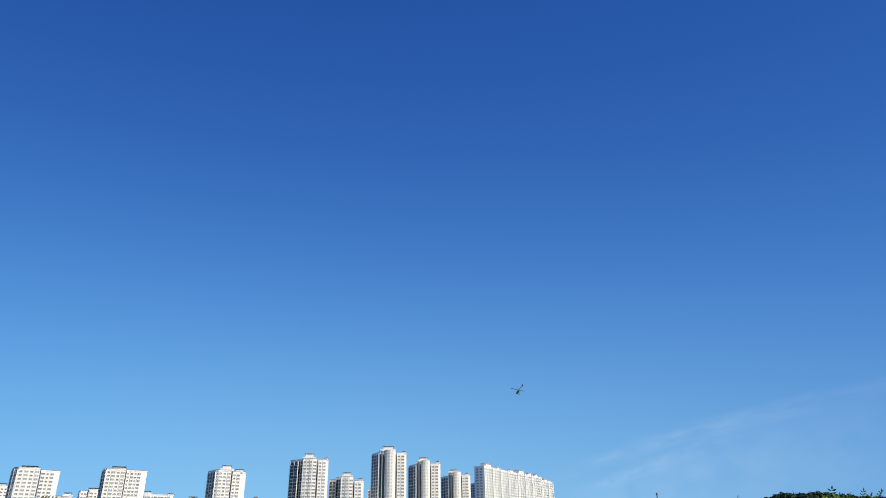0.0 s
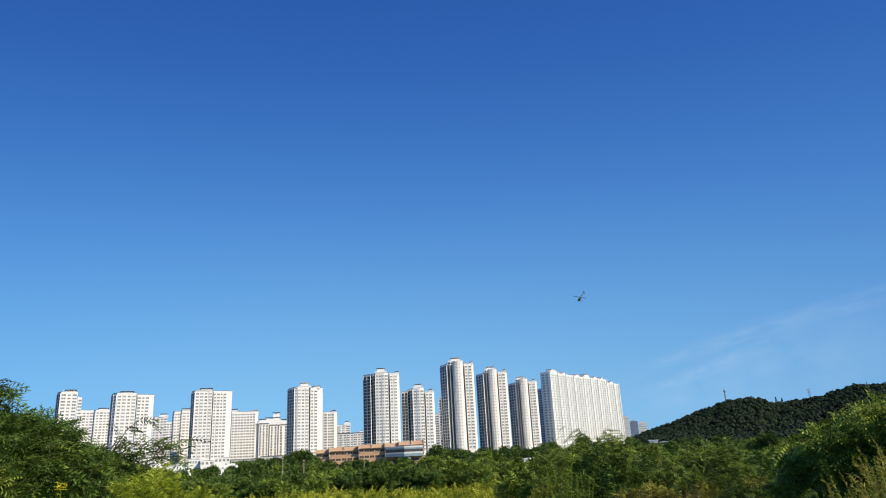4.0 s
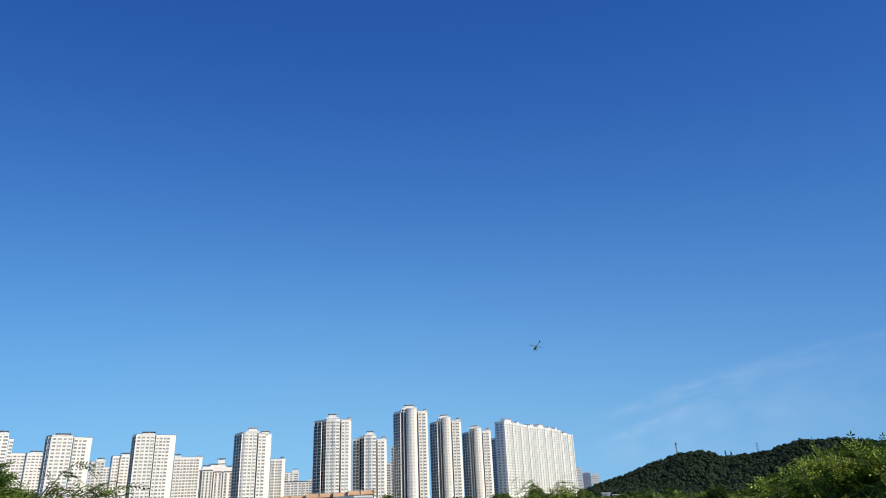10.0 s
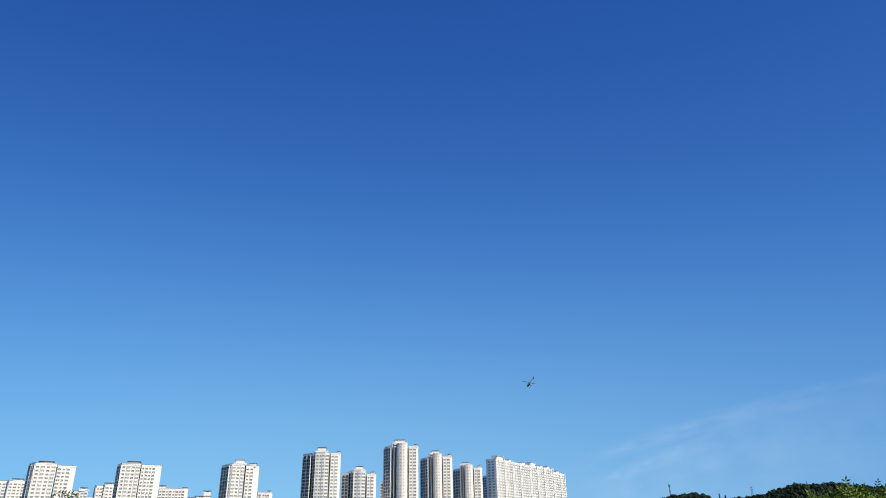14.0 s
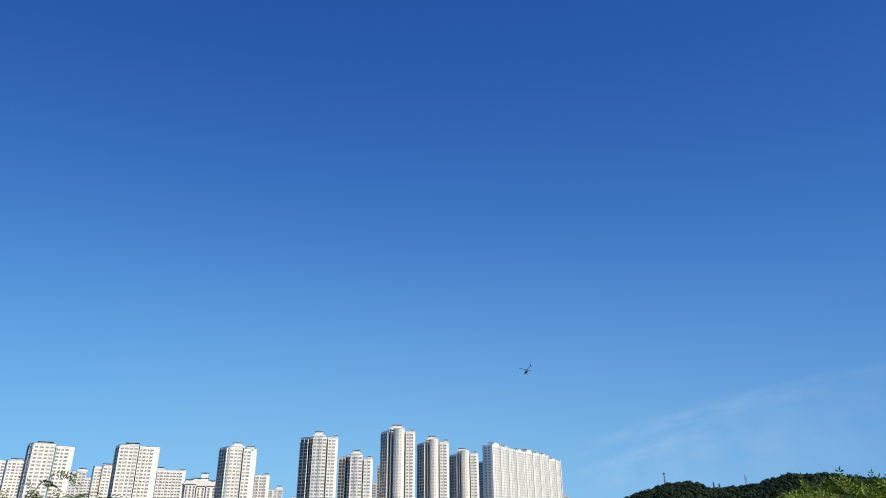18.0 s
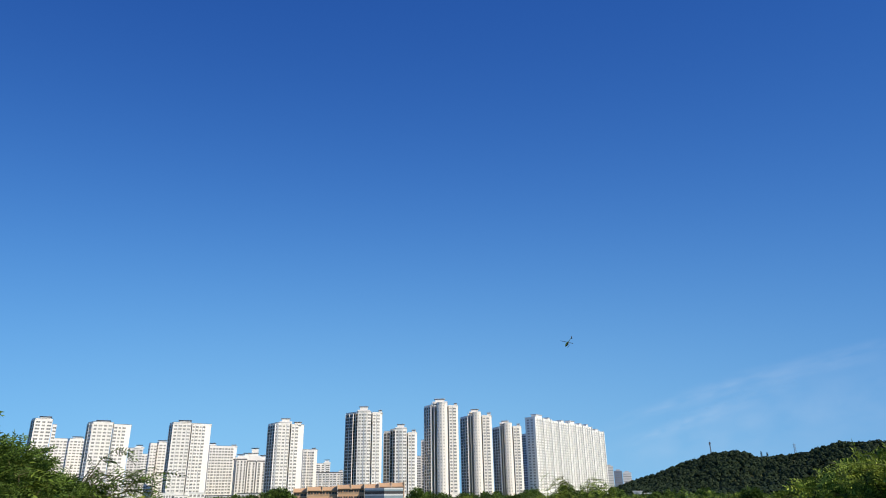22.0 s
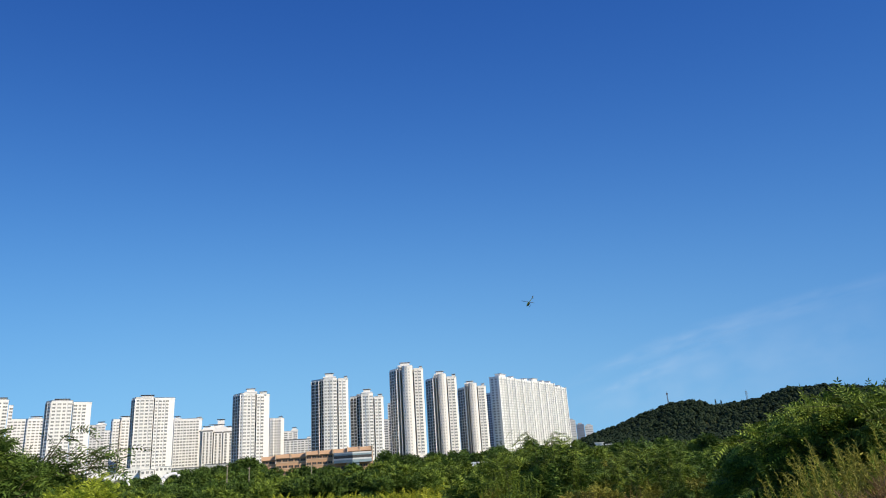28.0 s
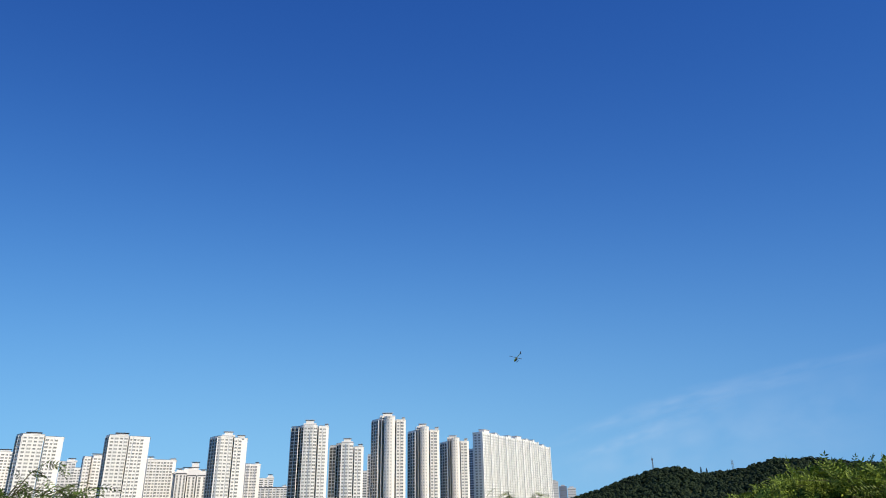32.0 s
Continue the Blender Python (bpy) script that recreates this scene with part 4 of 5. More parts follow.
def lookout(b, dist, elev):
    p = at(b, dist)
    z0 = gz(p.x, p.y)
    top = rise(elev, dist) - z0
    ob = thing("lookout_tower", "pale steel lookout frame on the crest", "tower", (p.x, p.y, z0))
    for sx, sy in ((-0.8, -0.6), (0.8, -0.6), (0.8, 0.6), (-0.8, 0.6)):
        bm = bmesh.new()
        tube(bm, [(sx, sy, 0), (sx * 0.7, sy * 0.7, top - 0.8)], [0.14, 0.12], 5)
        part("post", bm, STEEL, ob)
    for z in (top - 3.2, top - 0.8):
        bm = bmesh.new()
        box(bm, 0, 0, z, z + 0.3, 2.0, 1.4)
        part("deck", bm, STEEL, ob)
    bm = bmesh.new()
    tube(bm, [(0, 0, top - 0.6), (0, 0, top + 1.2)], [0.12, 0.06], 5)
    part("spire", bm, STEEL, ob)


lookout(24.75, 752, 3.34)


def conifer(b, dist, elev):
    p = at(b, dist)
    z0 = gz(p.x, p.y)
    top = rise(elev, dist) - z0
    ob = thing("conifer", "narrow dark conifer on the crest", "tree", (p.x, p.y, z0), group="crest conifers")
    bm = bmesh.new()
    tube(bm, [(0, 0, -0.2), (0, 0, top * 0.9)], [0.25, 0.05], 6)
    part("trunk", bm, BARK, ob)
    h = rng.random(160) ** 0.8
    a = rng.uniform(0, 6.28, 160)
    rad = (1 - h) * 1.3 + 0.15
    P = np.stack([np.cos(a) * rad, np.sin(a) * rad, 1.5 + h * (top - 1.5)], -1)
    W = np.stack([np.cos(a), np.sin(a), -0.3 + 0 * a], -1)
    v, t = spread(CLUMP, P, W, np.tile([0, 0, 1.0], (160, 1)), rng.uniform(0.7, 1.2, 160))
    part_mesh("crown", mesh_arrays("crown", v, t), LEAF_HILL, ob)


for b, e in ((22.45, 2.90), (22.85, 2.80)):
    conifer(b, 757, e)


# ---- trees and shrubs, far to near ----
def tree(label, high, wide, count, clump, mat, name="tree"):
    """A tree at the origin: a forked trunk and an uneven crown of many clumps."""
    ob = thing(name, label, "tree", (0, 0, 0), group="trees below the towers")
    lobes = []
    for k in range(9):
        a, q = rng.uniform(0, 6.28), rng.uniform(0.1, 0.62)
        lobes.append((math.cos(a) * wide * q, math.sin(a) * wide * q, high * rng.uniform(0.38, 0.84), wide * rng.uniform(0.26, 0.48), high * rng.uniform(0.13, 0.22)))
    foliage("crown", lobes, count, SPRIG, clump, mat, ob)
    bm = bmesh.new()
    tube(bm, [(0, 0, -0.3), (0.05 * wide, 0, high * 0.3), (0, 0.05 * wide, high * 0.62), (0, 0, high * 0.85)], [high * 0.035, high * 0.028, high * 0.018, high * 0.006], 7)
    part("trunk", bm, BARK, ob)
    for x, y, z, rx, rz in lobes[:5]:
        bm = bmesh.new()
        tube(bm, [(0, 0, high * 0.28), (x * 0.5, y * 0.5, high * 0.28 + (z - high * 0.28) * 0.6), (x, y, z)], [high * 0.018, high * 0.012, high * 0.004], 5)
        part("limb", bm, BARK, ob)
    return ob


def scatter(protos, spots):
    """Stands copies of the prototypes at (bearing, distance, height of the top's elevation or None, scale)."""
    first = set(protos)
    for b, d, s, k in spots:
        proto = protos[k % len(protos)]
        p = at(b, d)
        m = Matrix.Translation((p.x, p.y, gz(p.x, p.y) - 0.05)) @ pose(0, 0, 0, 0, 0, rng.uniform(0, 360)) @ Matrix.Diagonal((s * rng.uniform(0.9, 1.15), s * rng.uniform(0.9, 1.15), s, 1))
        if proto in first:
            first.discard(proto)
            proto.matrix_basis = m
        else:
            copy_thing_plain(proto, m)
    for proto in first:
        proto.location = at(60, 200, 0)


def copy_thing_plain(proto, m):
    made = copy_thing(proto, Matrix())
    made.matrix_basis = m
    return made


far_trees = [tree("dark green broadleaf tree below the towers", 6.0, 3.2, 900, 0.75, LEAF_DARK) for _ in range(3)] + [tree("green broadleaf tree below the towers", 6.0, 3.4, 900, 0.8, LEAF_MID)]
spots = []
for k in range(110):
    b = -34 + 68 * (k + rng.uniform(0, 1)) / 110
    d = rng.uniform(140, 250)
    top = rise(rng.uniform(-0.2, 0.45) - (0.45 if -27 < b < -18.5 else 0) - (0.3 if 2.2 < b < 4.6 else 0) - (0.2 if -4.5 < b < 1.5 else 0) - (0.35 if -14.5 < b < -4.9 else 0), d)
    p = at(b, d)
    spots.append((b, d, max(top - gz(p.x, p.y), 3) / 6.2, int(rng.integers(0, 4))))
# trees beside the school and at the feet of the towers
for b, d, e, k in ((-4.3, 275, 0.6, 0), (-3.9, 280, 0.4, 1), (-2.2, 300, 0.3, 2), (-3.2, 300, 0.35, 0), (1.4, 300, 0.35, 1), (2.2, 310, 0.3, 0), (4.6, 300, 0.4, 2), (5.3, 310, 0.5, 1), (7.6, 300, 0.7, 0), (-15.7, 250, 0.75, 2), (-15.0, 250, 0.7, 0), (-14.4, 255, 0.5, 1), (-0.6, 300, 0.3, 2), (0.3, 300, 0.2, 0), (2.4, 205, 0.1, 1), (2.9, 200, -0.05, 2), (3.4, 210, 0.0, 0), (3.9, 205, 0.1, 2), (4.4, 200, 0.1, 1),
                   (-23.5, 190, -0.2, 0), (-22.9, 200, -0.15, 1), (-22.3, 185, -0.25, 2), (-22.0, 205, -0.1, 0), (-25.8, 190, -0.1, 1), (-26.6, 195, 0.0, 2), (-23.9, 175, -0.45, 1), (-24.6, 180, -0.5, 2), (-25.3, 150, -0.9, 0), (-20.6, 262, 0.12, 0), (-20.0, 258, 0.25, 1), (-19.4, 262, 0.2, 2), (-18.7, 260, 0.3, 0), (-18.1, 262, 0.22, 1), (-17.4, 258, 0.34, 2), (-16.8, 262, 0.28, 1), (-16.2, 260, 0.4, 0)):
    p = at(b, d)
    spots.append((b, d, (rise(e, d) - gz(p.x, p.y)) / 6.0, k))
scatter(far_trees, spots)


def bush(label, high, wide, count, piece, size, mat, group="shrubs in the field"):
    ob = thing("bush", label, "bush", (0, 0, 0), group=group)
    lobes = []
    for k in range(16):
        a, q = rng.uniform(0, 6.28), rng.uniform(0.0, 1.0) ** 0.7
        r = rng.uniform(0.14, 0.27)
        lobes.append((math.cos(a) * wide * q, math.sin(a) * wide * q, high * rng.uniform(0.2, 0.86) * (1 - 0.35 * q), wide * r, high * r * 0.52))
    foliage("crown", lobes, count, piece, size, mat, ob)
    stems_to(lobes[:5], ob, 0.03 * high / 2)
    return ob


mid_bushes = [bush("dense green bush in the overgrown field", 3.0, 2.4, 2600, FROND_SMALL, 0.46, m) for m in (LEAF_MID, LEAF_DARK, LEAF_MID, LEAF_DARK)]
spots = []
for k in range(105):
    b = -31 + 48 * (k + rng.uniform(0, 1)) / 105
    d = 27 + 55 * rng.random() ** 1.4
    e = rng.uniform(-1.5, -0.2) + (0.25 if -3 < b < 8 else 0) 
    if 1.8 < b < 5.0:
        e = min(e, -1.25)
    p = at(b, d)
    spots.append((b, d, max(rise(e, d) - gz(p.x, p.y), 1.2) / 3.0, (3, 0, 3)[k % 3] if b < -17 else int(rng.integers(0, 4))))
# low growth behind the thicket, at the hill's foot
for k in range(16):
    b, d = 16 + 12 * (k + rng.uniform(0, 1)) / 16, rng.uniform(26, 40)
    p = at(b, d)
    spots.append((b, d, max(rise(rng.uniform(-0.8, -0.1), d) - gz(p.x, p.y), 1.0) / 3.0, (0, 1, 3)[k % 3]))
scatter(mid_bushes, spots)

# the light green thicket on the near side of the field
thicket = [bush("light green feathery bush in the thicket", 2.1, 1.3, 2300, FROND_WIDE, 0.30, m, "thicket bushes") for m in (LEAF_MID, LEAF_MOSS, LEAF_DARK)]
spots = []
for k in range(40):
    b = 4.5 + 21 * (k + rng.uniform(0, 1)) / 40
    d = rng.uniform(14, 21)
    e = rng.uniform(-1.7, 0.35) + 0.25 * math.sin(b * 0.9) + (0.9 if 6.0 < b < 10.8 else 0) - (0.5 if 10.8 < b < 15 else 0) - (1.0 if b > 19.5 else 0) - (0.9 if b > 20.5 else 0)
    spots.append((b, d, rise(e, d) / 2.1, (0, 2, 1, 2, 1)[int(rng.integers(0, 5))] if b < 19 else (1, 2, 2)[k % 3]))
for k in range(16):
    d = rng.uniform(12, 13.5)
    spots.append((5 + 20 * (k + rng.uniform(0, 1)) / 16, d, rise(rng.uniform(-3.4, -1.8), d) / 2.1, (1, 2, 1)[k % 3]))
scatter(thicket, spots)


def sapling(label, high, mat):
    """A thin upright shoot with compound leaves, standing out of the thicket."""
    ob = thing("sapling", label, "sapling", (0, 0, 0), group="thicket saplings")
    for k in range(4):
        a = rng.uniform(0, 6.28)
        lean = Vector((math.cos(a), math.sin(a), 0)) * rng.uniform(0.1, 0.35)
        spray(ob, [(0, 0, 0), lean * 0.4 + Vector((0, 0, high * 0.6)), lean + Vector((0, 0, high * rng.uniform(0.85, 1.0)))], 0.22, mat, 0.055, 0.007, FROND)
    return ob


saplings = [sapling("light green sapling with feathery compound leaves", 2.2, m) for m in (LEAF_MID, LEAF_MID, LEAF_FRESH)]
spots = []
for k in range(28):
    b = 4.5 + 16 * (k + rng.uniform(0, 1)) / 28
    d = rng.uniform(13, 16)
    e = rng.uniform(-0.2, 0.8) + (1.3 if 6.0 < b < 10.8 else 0) - (0.6 if 10.8 < b < 15 else 0) - (1.5 if b > 19 else 0)
    spots.append((b, d, rise(e, d) / 2.2, k))
scatter(saplings, spots)

# the large bush beside the viewer's path, under the hill
rb = [(25.2, 9.4, -2.0, 0.30, 0.22), (26.8, 9.2, -1.0, 0.32, 0.22), (28.8, 9.0, -0.1, 0.34, 0.22), (30.8, 8.8, 0.5, 0.34, 0.20), (33.2, 8.9, 0.5, 0.38, 0.22), (36.5, 9.0, 0.5, 0.45, 0.22),
      (25.4, 9.3, -3.0, 0.36, 0.28), (27.8, 9.1, -2.2, 0.38, 0.28), (30.4, 9.0, -1.6, 0.42, 0.30), (33.2, 9.0, -1.6, 0.46, 0.32), (36.2, 9.1, -1.4, 0.5, 0.35),
      (24.2, 9.2, -4.6, 0.36, 0.30), (27.0, 9.0, -4.6, 0.42, 0.34), (30.0, 9.0, -4.2, 0.46, 0.36), (33.4, 9.0, -4.2, 0.5, 0.4), (36.4, 9.0, -4.2, 0.5, 0.4)]
ob, base = shrub("tall leafy green bush with compound leaves", 30.5, 9.1, rb, 7000, FROND, 0.24, LEAF_MID, "bush")
# upper sprays take the brighter fresh leaves, standing in for light on the top
for k in range(76):
    b = rng.uniform(24.4, 37)
    d = rng.uniform(8.3, 9.0)
    e = np.interp(b, [24.4, 26, 28, 30, 32, 37], [-1.4, -0.2, 0.4, 0.8, 0.8, 0.7]) - 2.6 * rng.random() ** 1.4
    p = at(b, d, rise(e, d)) - base
    spray(ob, [p, p + Vector((rng.normal() * 0.1, -0.08, 0.14)), p + Vector((rng.normal() * 0.25, -0.12, 0.16))], 0.23, LEAF_FRESH if k % 2 or b > 31 else LEAF_MID, 0.04, 0.006, FROND)
p = at(30.4, 8.8, rise(2.0, 8.8)) - base
spray(ob, [p, p + Vector((0.06, 0, 0.10)), p + Vector((0.14, 0, 0.12)), p + Vector((0.19, 0, 0.08))], 0.07, LEAF_MID, 0.06, 0.006)

for k in range(26):
    b, d = rng.uniform(29.5, 37), rng.uniform(8.2, 8.7)
    p = at(b, d, rise(rng.uniform(-2.5, 0.8), d)) - base
    spray(ob, [p, p + Vector((rng.normal() * 0.1, -0.08, 0.12)), p + Vector((rng.normal() * 0.25, -0.14, 0.14))], 0.22, LEAF_MID, 0.04, 0.006, FROND)

for k in range(34):
    b, d = rng.uniform(24.4, 32), rng.uniform(8.3, 8.8)
    p = at(b, d, rise(np.interp(b, [24, 32], [-2.2, -0.8]) - rng.uniform(0, 2.6), d)) - base
    spray(ob, [p, p + Vector((rng.normal() * 0.1, -0.1, 0.08)), p + Vector((rng.normal() * 0.22, -0.2, 0.06))], 0.21, LEAF_DARK, 0.045, 0.006, FROND)

# the dark bush on the other side, with its long thin leafy shoots
lb = [(-39.5, 8.0, 2.6, 0.42, 0.30), (-37.2, 8.0, 2.2, 0.36, 0.26), (-35.2, 7.9, 1.8, 0.32, 0.22), (-33.6, 8.0, 2.1, 0.28, 0.18), (-32.2, 8.0, 0.7, 0.26, 0.18), (-30.6, 8.1, -0.3, 0.26, 0.18), (-29.2, 8.1, -1.2, 0.26, 0.18), (-27.6, 8.2, -3.4, 0.26, 0.2),
      (-38, 7.9, -0.4, 0.45, 0.35), (-35.4, 7.6, 0.0, 0.36, 0.26), (-33.4, 7.8, -0.6, 0.36, 0.3), (-31.4, 7.9, -1.4, 0.34, 0.3), (-29.6, 8.0, -3.0, 0.34, 0.28), (-27.6, 8.2, -4.8, 0.3, 0.3),
      (-37.5, 7.8, -3.4, 0.5, 0.4), (-34.4, 7.6, -3.2, 0.42, 0.34), (-31.2, 7.7, -4.0, 0.40, 0.36), (-28.6, 8.0, -4.6, 0.38, 0.32)]
ob, base = shrub("dense dark green bush with thin leafy shoots", -32.5, 8.0, lb, 12000, FROND, 0.17, LEAF_DARK, "bush")


def shoot(pts, dist, leaf, every=0.045, mat=LEAF_DARK):
    spray(ob, [at(b, dist, rise(e, dist)) - base for b, e in pts], leaf * 1.45, mat, every * 0.85, 0.008, FROND_TWIG)


shoot([(-29.2, 0.5), (-28.9, 1.8), (-28.2, 3.0), (-27.3, 3.75), (-26.6, 3.6)], 8.0, 0.13)
shoot([(-28.9, 1.0), (-28.0, 1.6), (-27.3, 2.4), (-26.9, 2.6)], 8.0, 0.12)
shoot([(-29.0, 0.8), (-27.6, 1.1), (-26.2, 1.3), (-25.0, 1.6), (-24.2, 2.1), (-23.5, 2.1)], 8.1, 0.13)
shoot([(-28.6, 0.4), (-27.2, 0.5), (-26.0, 0.8), (-25.2, 0.7), (-24.6, 0.2)], 8.0, 0.13)
shoot([(-28.4, 0.2), (-27.2, 1.5), (-26.2, 1.9), (-25.4, 2.3)], 8.2, 0.13)
shoot([(-27.8, 0.0), (-26.6, 0.2), (-25.8, 0.0), (-25.2, -0.4)], 8.1, 0.12)
shoot([(-29.4, 1.2), (-28.9, 2.2), (-28.7, 2.9)], 8.0, 0.12)
shoot([(-38.4, 4.0), (-37.8, 5.2), (-36.9, 5.8), (-35.9, 6.0)], 8.0, 0.15, 0.04)
shoot([(-38.6, 4.2), (-38.1, 5.6), (-37.2, 6.5), (-36.4, 6.6)], 8.0, 0.15, 0.04)
shoot([(-38.2, 3.8), (-37.2, 4.6), (-36.2, 4.9), (-35.4, 4.8)], 8.0, 0.14, 0.04)
for k in range(7):
    b, e = rng.uniform(-38.6, -37.4), rng.uniform(3.0, 4.2)
    shoot([(b, e), (b + 0.5, e + 1.0), (b + 0.9, e + 1.8), (b + 1.4, e + 2.1)], 8.0, rng.uniform(0.12, 0.16), 0.04)
for k in range(7):
    b, e = rng.uniform(-29.4, -26.4), rng.uniform(0.0, 0.9)
    up = rng.uniform(0.2, 1.0) * (1.6 if b < -27 else 0.7)
    run = rng.uniform(0.6, 1.6)
    shoot([(b, e), (b + run * 0.5, e + up * 0.7), (b + run, e + up), (b + run * 1.4, e + up * 0.85)], rng.uniform(7.9, 8.2), rng.uniform(0.08, 0.13), 0.045)
# the airy twigs that arch over the towers
for k in range(12):
    b = rng.uniform(-29.3, -24.6)
    e = rng.uniform(0.5, np.interp(b, [-29.3, -27.5, -26, -24.6], [3.4, 3.2, 1.9, 1.5]))
    run, up = rng.uniform(0.3, 0.9), rng.uniform(-0.3, 0.5)
    shoot([(b, e), (b + run * 0.5, e + up * 0.7 + 0.1), (b + run, e + up)], rng.uniform(7.9, 8.2), rng.uniform(0.10, 0.14), 0.045)
for k in range(50):
    b, e = rng.uniform(-37, -28.5), 0
    e = np.interp(b, [-37, -34, -31, -28.5], [2.4, 2.4, 0.4, -0.6]) - rng.uniform(0, 2.8)
    shoot([(b, e), (b + rng.normal() * 0.5, e + 0.5), (b + rng.normal() * 0.9, e + 0.8)], rng.uniform(7.4, 7.7), 0.13, 0.045, LEAF_MID if k % 2 == 0 else LEAF_DARK)

# paler broad shoots low on the bush
for k in range(18):
    b = rng.uniform(-37.8, -34.2)
    e = np.interp(b, [-37.5, -36, -33.9, -33.2], [0.4, 0.2, -0.8, -1.6]) - rng.uniform(0, 2.2)
    shoot([(b, e), (b + rng.normal() * 0.4, e + 0.4), (b + rng.normal() * 0.7, e + 0.6)], rng.uniform(7.0, 7.3), 0.11, 0.045, LEAF_FRESH if k % 3 else LEAF_MID)


# ---- weeds and grass ----
def weed(label, high, mat, count, leaf, piece, stems=3, group="weeds", spread_out=0.3):
    """A tuft of upright stems, each with narrow leaves all the way up."""
    ob = thing("weed", label, "weed", (0, 0, 0), group=group)
    for s in range(stems):
        a, lean = rng.uniform(0, 6.28), rng.uniform(0.05, spread_out)
        top = Vector((math.cos(a) * lean * high, math.sin(a) * lean * high, high * rng.uniform(0.75, 1.0)))
        foot = Vector((math.cos(a) * 0.05, math.sin(a) * 0.05, -0.05))
        mid = foot.lerp(top, 0.55)
        mid.x *= 0.6
        mid.y *= 0.6
        bm = bmesh.new()
        tube(bm, [foot, mid, top], [0.008, 0.006, 0.002], 4)
        stalk = part("stalk", bm, mat, ob)
        f = rng.uniform(0.2, 1.0, count)
        P = np.array([foot.lerp(mid, q / 0.55) if q < 0.55 else mid.lerp(top, (q - 0.55) / 0.45) for q in f])
        g = rng.uniform(0, 6.28, count)
        W = np.stack([np.cos(g), np.sin(g), rng.uniform(0.3, 1.2, count)], -1)
        v, t = spread(piece, P, W, np.tile([0, 0, 1.0], (count, 1)) + rng.normal(size=(count, 3)) * 0.3, leaf * rng.uniform(0.5, 1.2, count) * (1.25 - 0.7 * f))
        part_mesh("leaves", mesh_arrays("leaves", v, t), mat, stalk)
    return ob


feathery = [weed("yellow green feathery weed", 1.3, LEAF_PLUME, 260, 0.09, FROND_SMALL, 4, "feathery weeds", 0.10) for _ in range(3)]
spots = []
for k in range(56):
    b = -27.8 + 9.0 * (k + rng.uniform(0, 1)) / 56
    d = rng.uniform(6.2, 6.9)
    e = np.interp(b, [-29, -28, -27, -25.4, -24.1, -23, -21, -19], [-2.0, -0.8, 1.0, 0.1, -0.5, -1.0, -1.6, -2.4]) - rng.uniform(0, 1.1)
    spots.append((b, d, max(rise(e, d), 0.5) / 1.3, k))
scatter(feathery, spots)

stalks = [weed("tall olive green weed with thin stalks", 1.6, LEAF_OLIVE, 170, 0.075, NARROW, 6, "tall weeds") for _ in range(3)] + [weed("tall green weed with thin stalks", 1.6, LEAF_FRESH, 170, 0.075, NARROW, 6, "tall weeds")]
spots = []
for k in range(90):
    b = 20 + 18 * (k + rng.uniform(0, 1)) / 90
    d = rng.uniform(5.2, 7.2)
    e = np.interp(b, [21, 25, 28, 30, 32, 38], [-4.4, -2.9, -1.0, 0.6, 1.0, 1.4]) - rng.uniform(0, 2.4)
    spots.append((b, d, max(rise(e, d), 0.5) / 1.6, k))
for b, e in ((3.6, -1.1), (4.4, -1.5), (5.4, -0.9), (6.1, -0.7), (6.6, -1.2), (7.4, -1.6)):
    spots.append((b, 12.0, rise(e, 12.0) / 1.6, 3))
scatter(stalks, spots)

dry = [weed("dry brown grass tuft", 1.1, LEAF_DRY, 120, 0.16, BLADE, 6, "dry grass tufts", 0.2) for _ in range(2)]
spots = []
for k in range(40):
    b, d = 27 + 11 * (k + rng.uniform(0, 1)) / 40, rng.uniform(4.6, 5.4)
    e = np.interp(b, [26, 30, 33, 38], [-5.0, -3.0, -1.7, -1.0]) - rng.uniform(0, 1.4)
    spots.append((b, d, rise(e, d) / 1.1, k))
scatter(dry, spots)


def meadow():
    """Grass and low yellow green herbs over the near field."""
    n = 60000
    b = rng.uniform(-37, 37, n)
    d = 13 + 12 * rng.random(n) ** 0.8
    x, y = d * np.sin(np.radians(b)), d * np.cos(np.radians(b))
    P = np.stack([x, y, ground_z(x, y) - 0.02], -1)
    patch = 0.5 + 0.5 * np.sin(x * 0.7 + 1.3 * np.sin(y * 0.45)) * np.cos(y * 0.6 + x * 0.2)
    W = np.stack([rng.normal(size=n) * 0.3, rng.normal(size=n) * 0.3, np.ones(n)], -1)
    U = np.stack([rng.normal(size=n), rng.normal(size=n), np.zeros(n)], -1)
    v, t = spread((BLADE[0] * np.array([1, 1.6, 1]), BLADE[1]), P, W, U, rng.uniform(0.3, 0.66, n) * (0.6 + 0.6 * patch))
    ob = part_mesh("meadow_grass", mesh_arrays("meadow_grass", v, t), LEAF_LIGHT, None)
    tagged(ob, "yellow green tall meadow grass", "grass", kind="stuff")
    m = 15000
    k = rng.choice(n, m, replace=False)
    q = P[k] + np.stack([rng.normal(size=m) * 0.1, rng.normal(size=m) * 0.1, rng.uniform(0.1, 0.52, m) * (0.5 + 0.7 * patch[k])], -1)
    W = rng.normal(size=(m, 3)) + np.array([0, 0, 0.8])
    v, t = spread(FROND_SMALL, q, W, np.tile([0, 0, 1.0], (m, 1)) + rng.normal(size=(m, 3)) * 0.3, rng.uniform(0.15, 0.32, m))
    ob = part_mesh("meadow_herbs", mesh_arrays("meadow_herbs", v, t), LEAF_LIGHT, None)
    tagged(ob, "low yellow green leafy herbs in the meadow", "herbs", kind="stuff")


meadow()


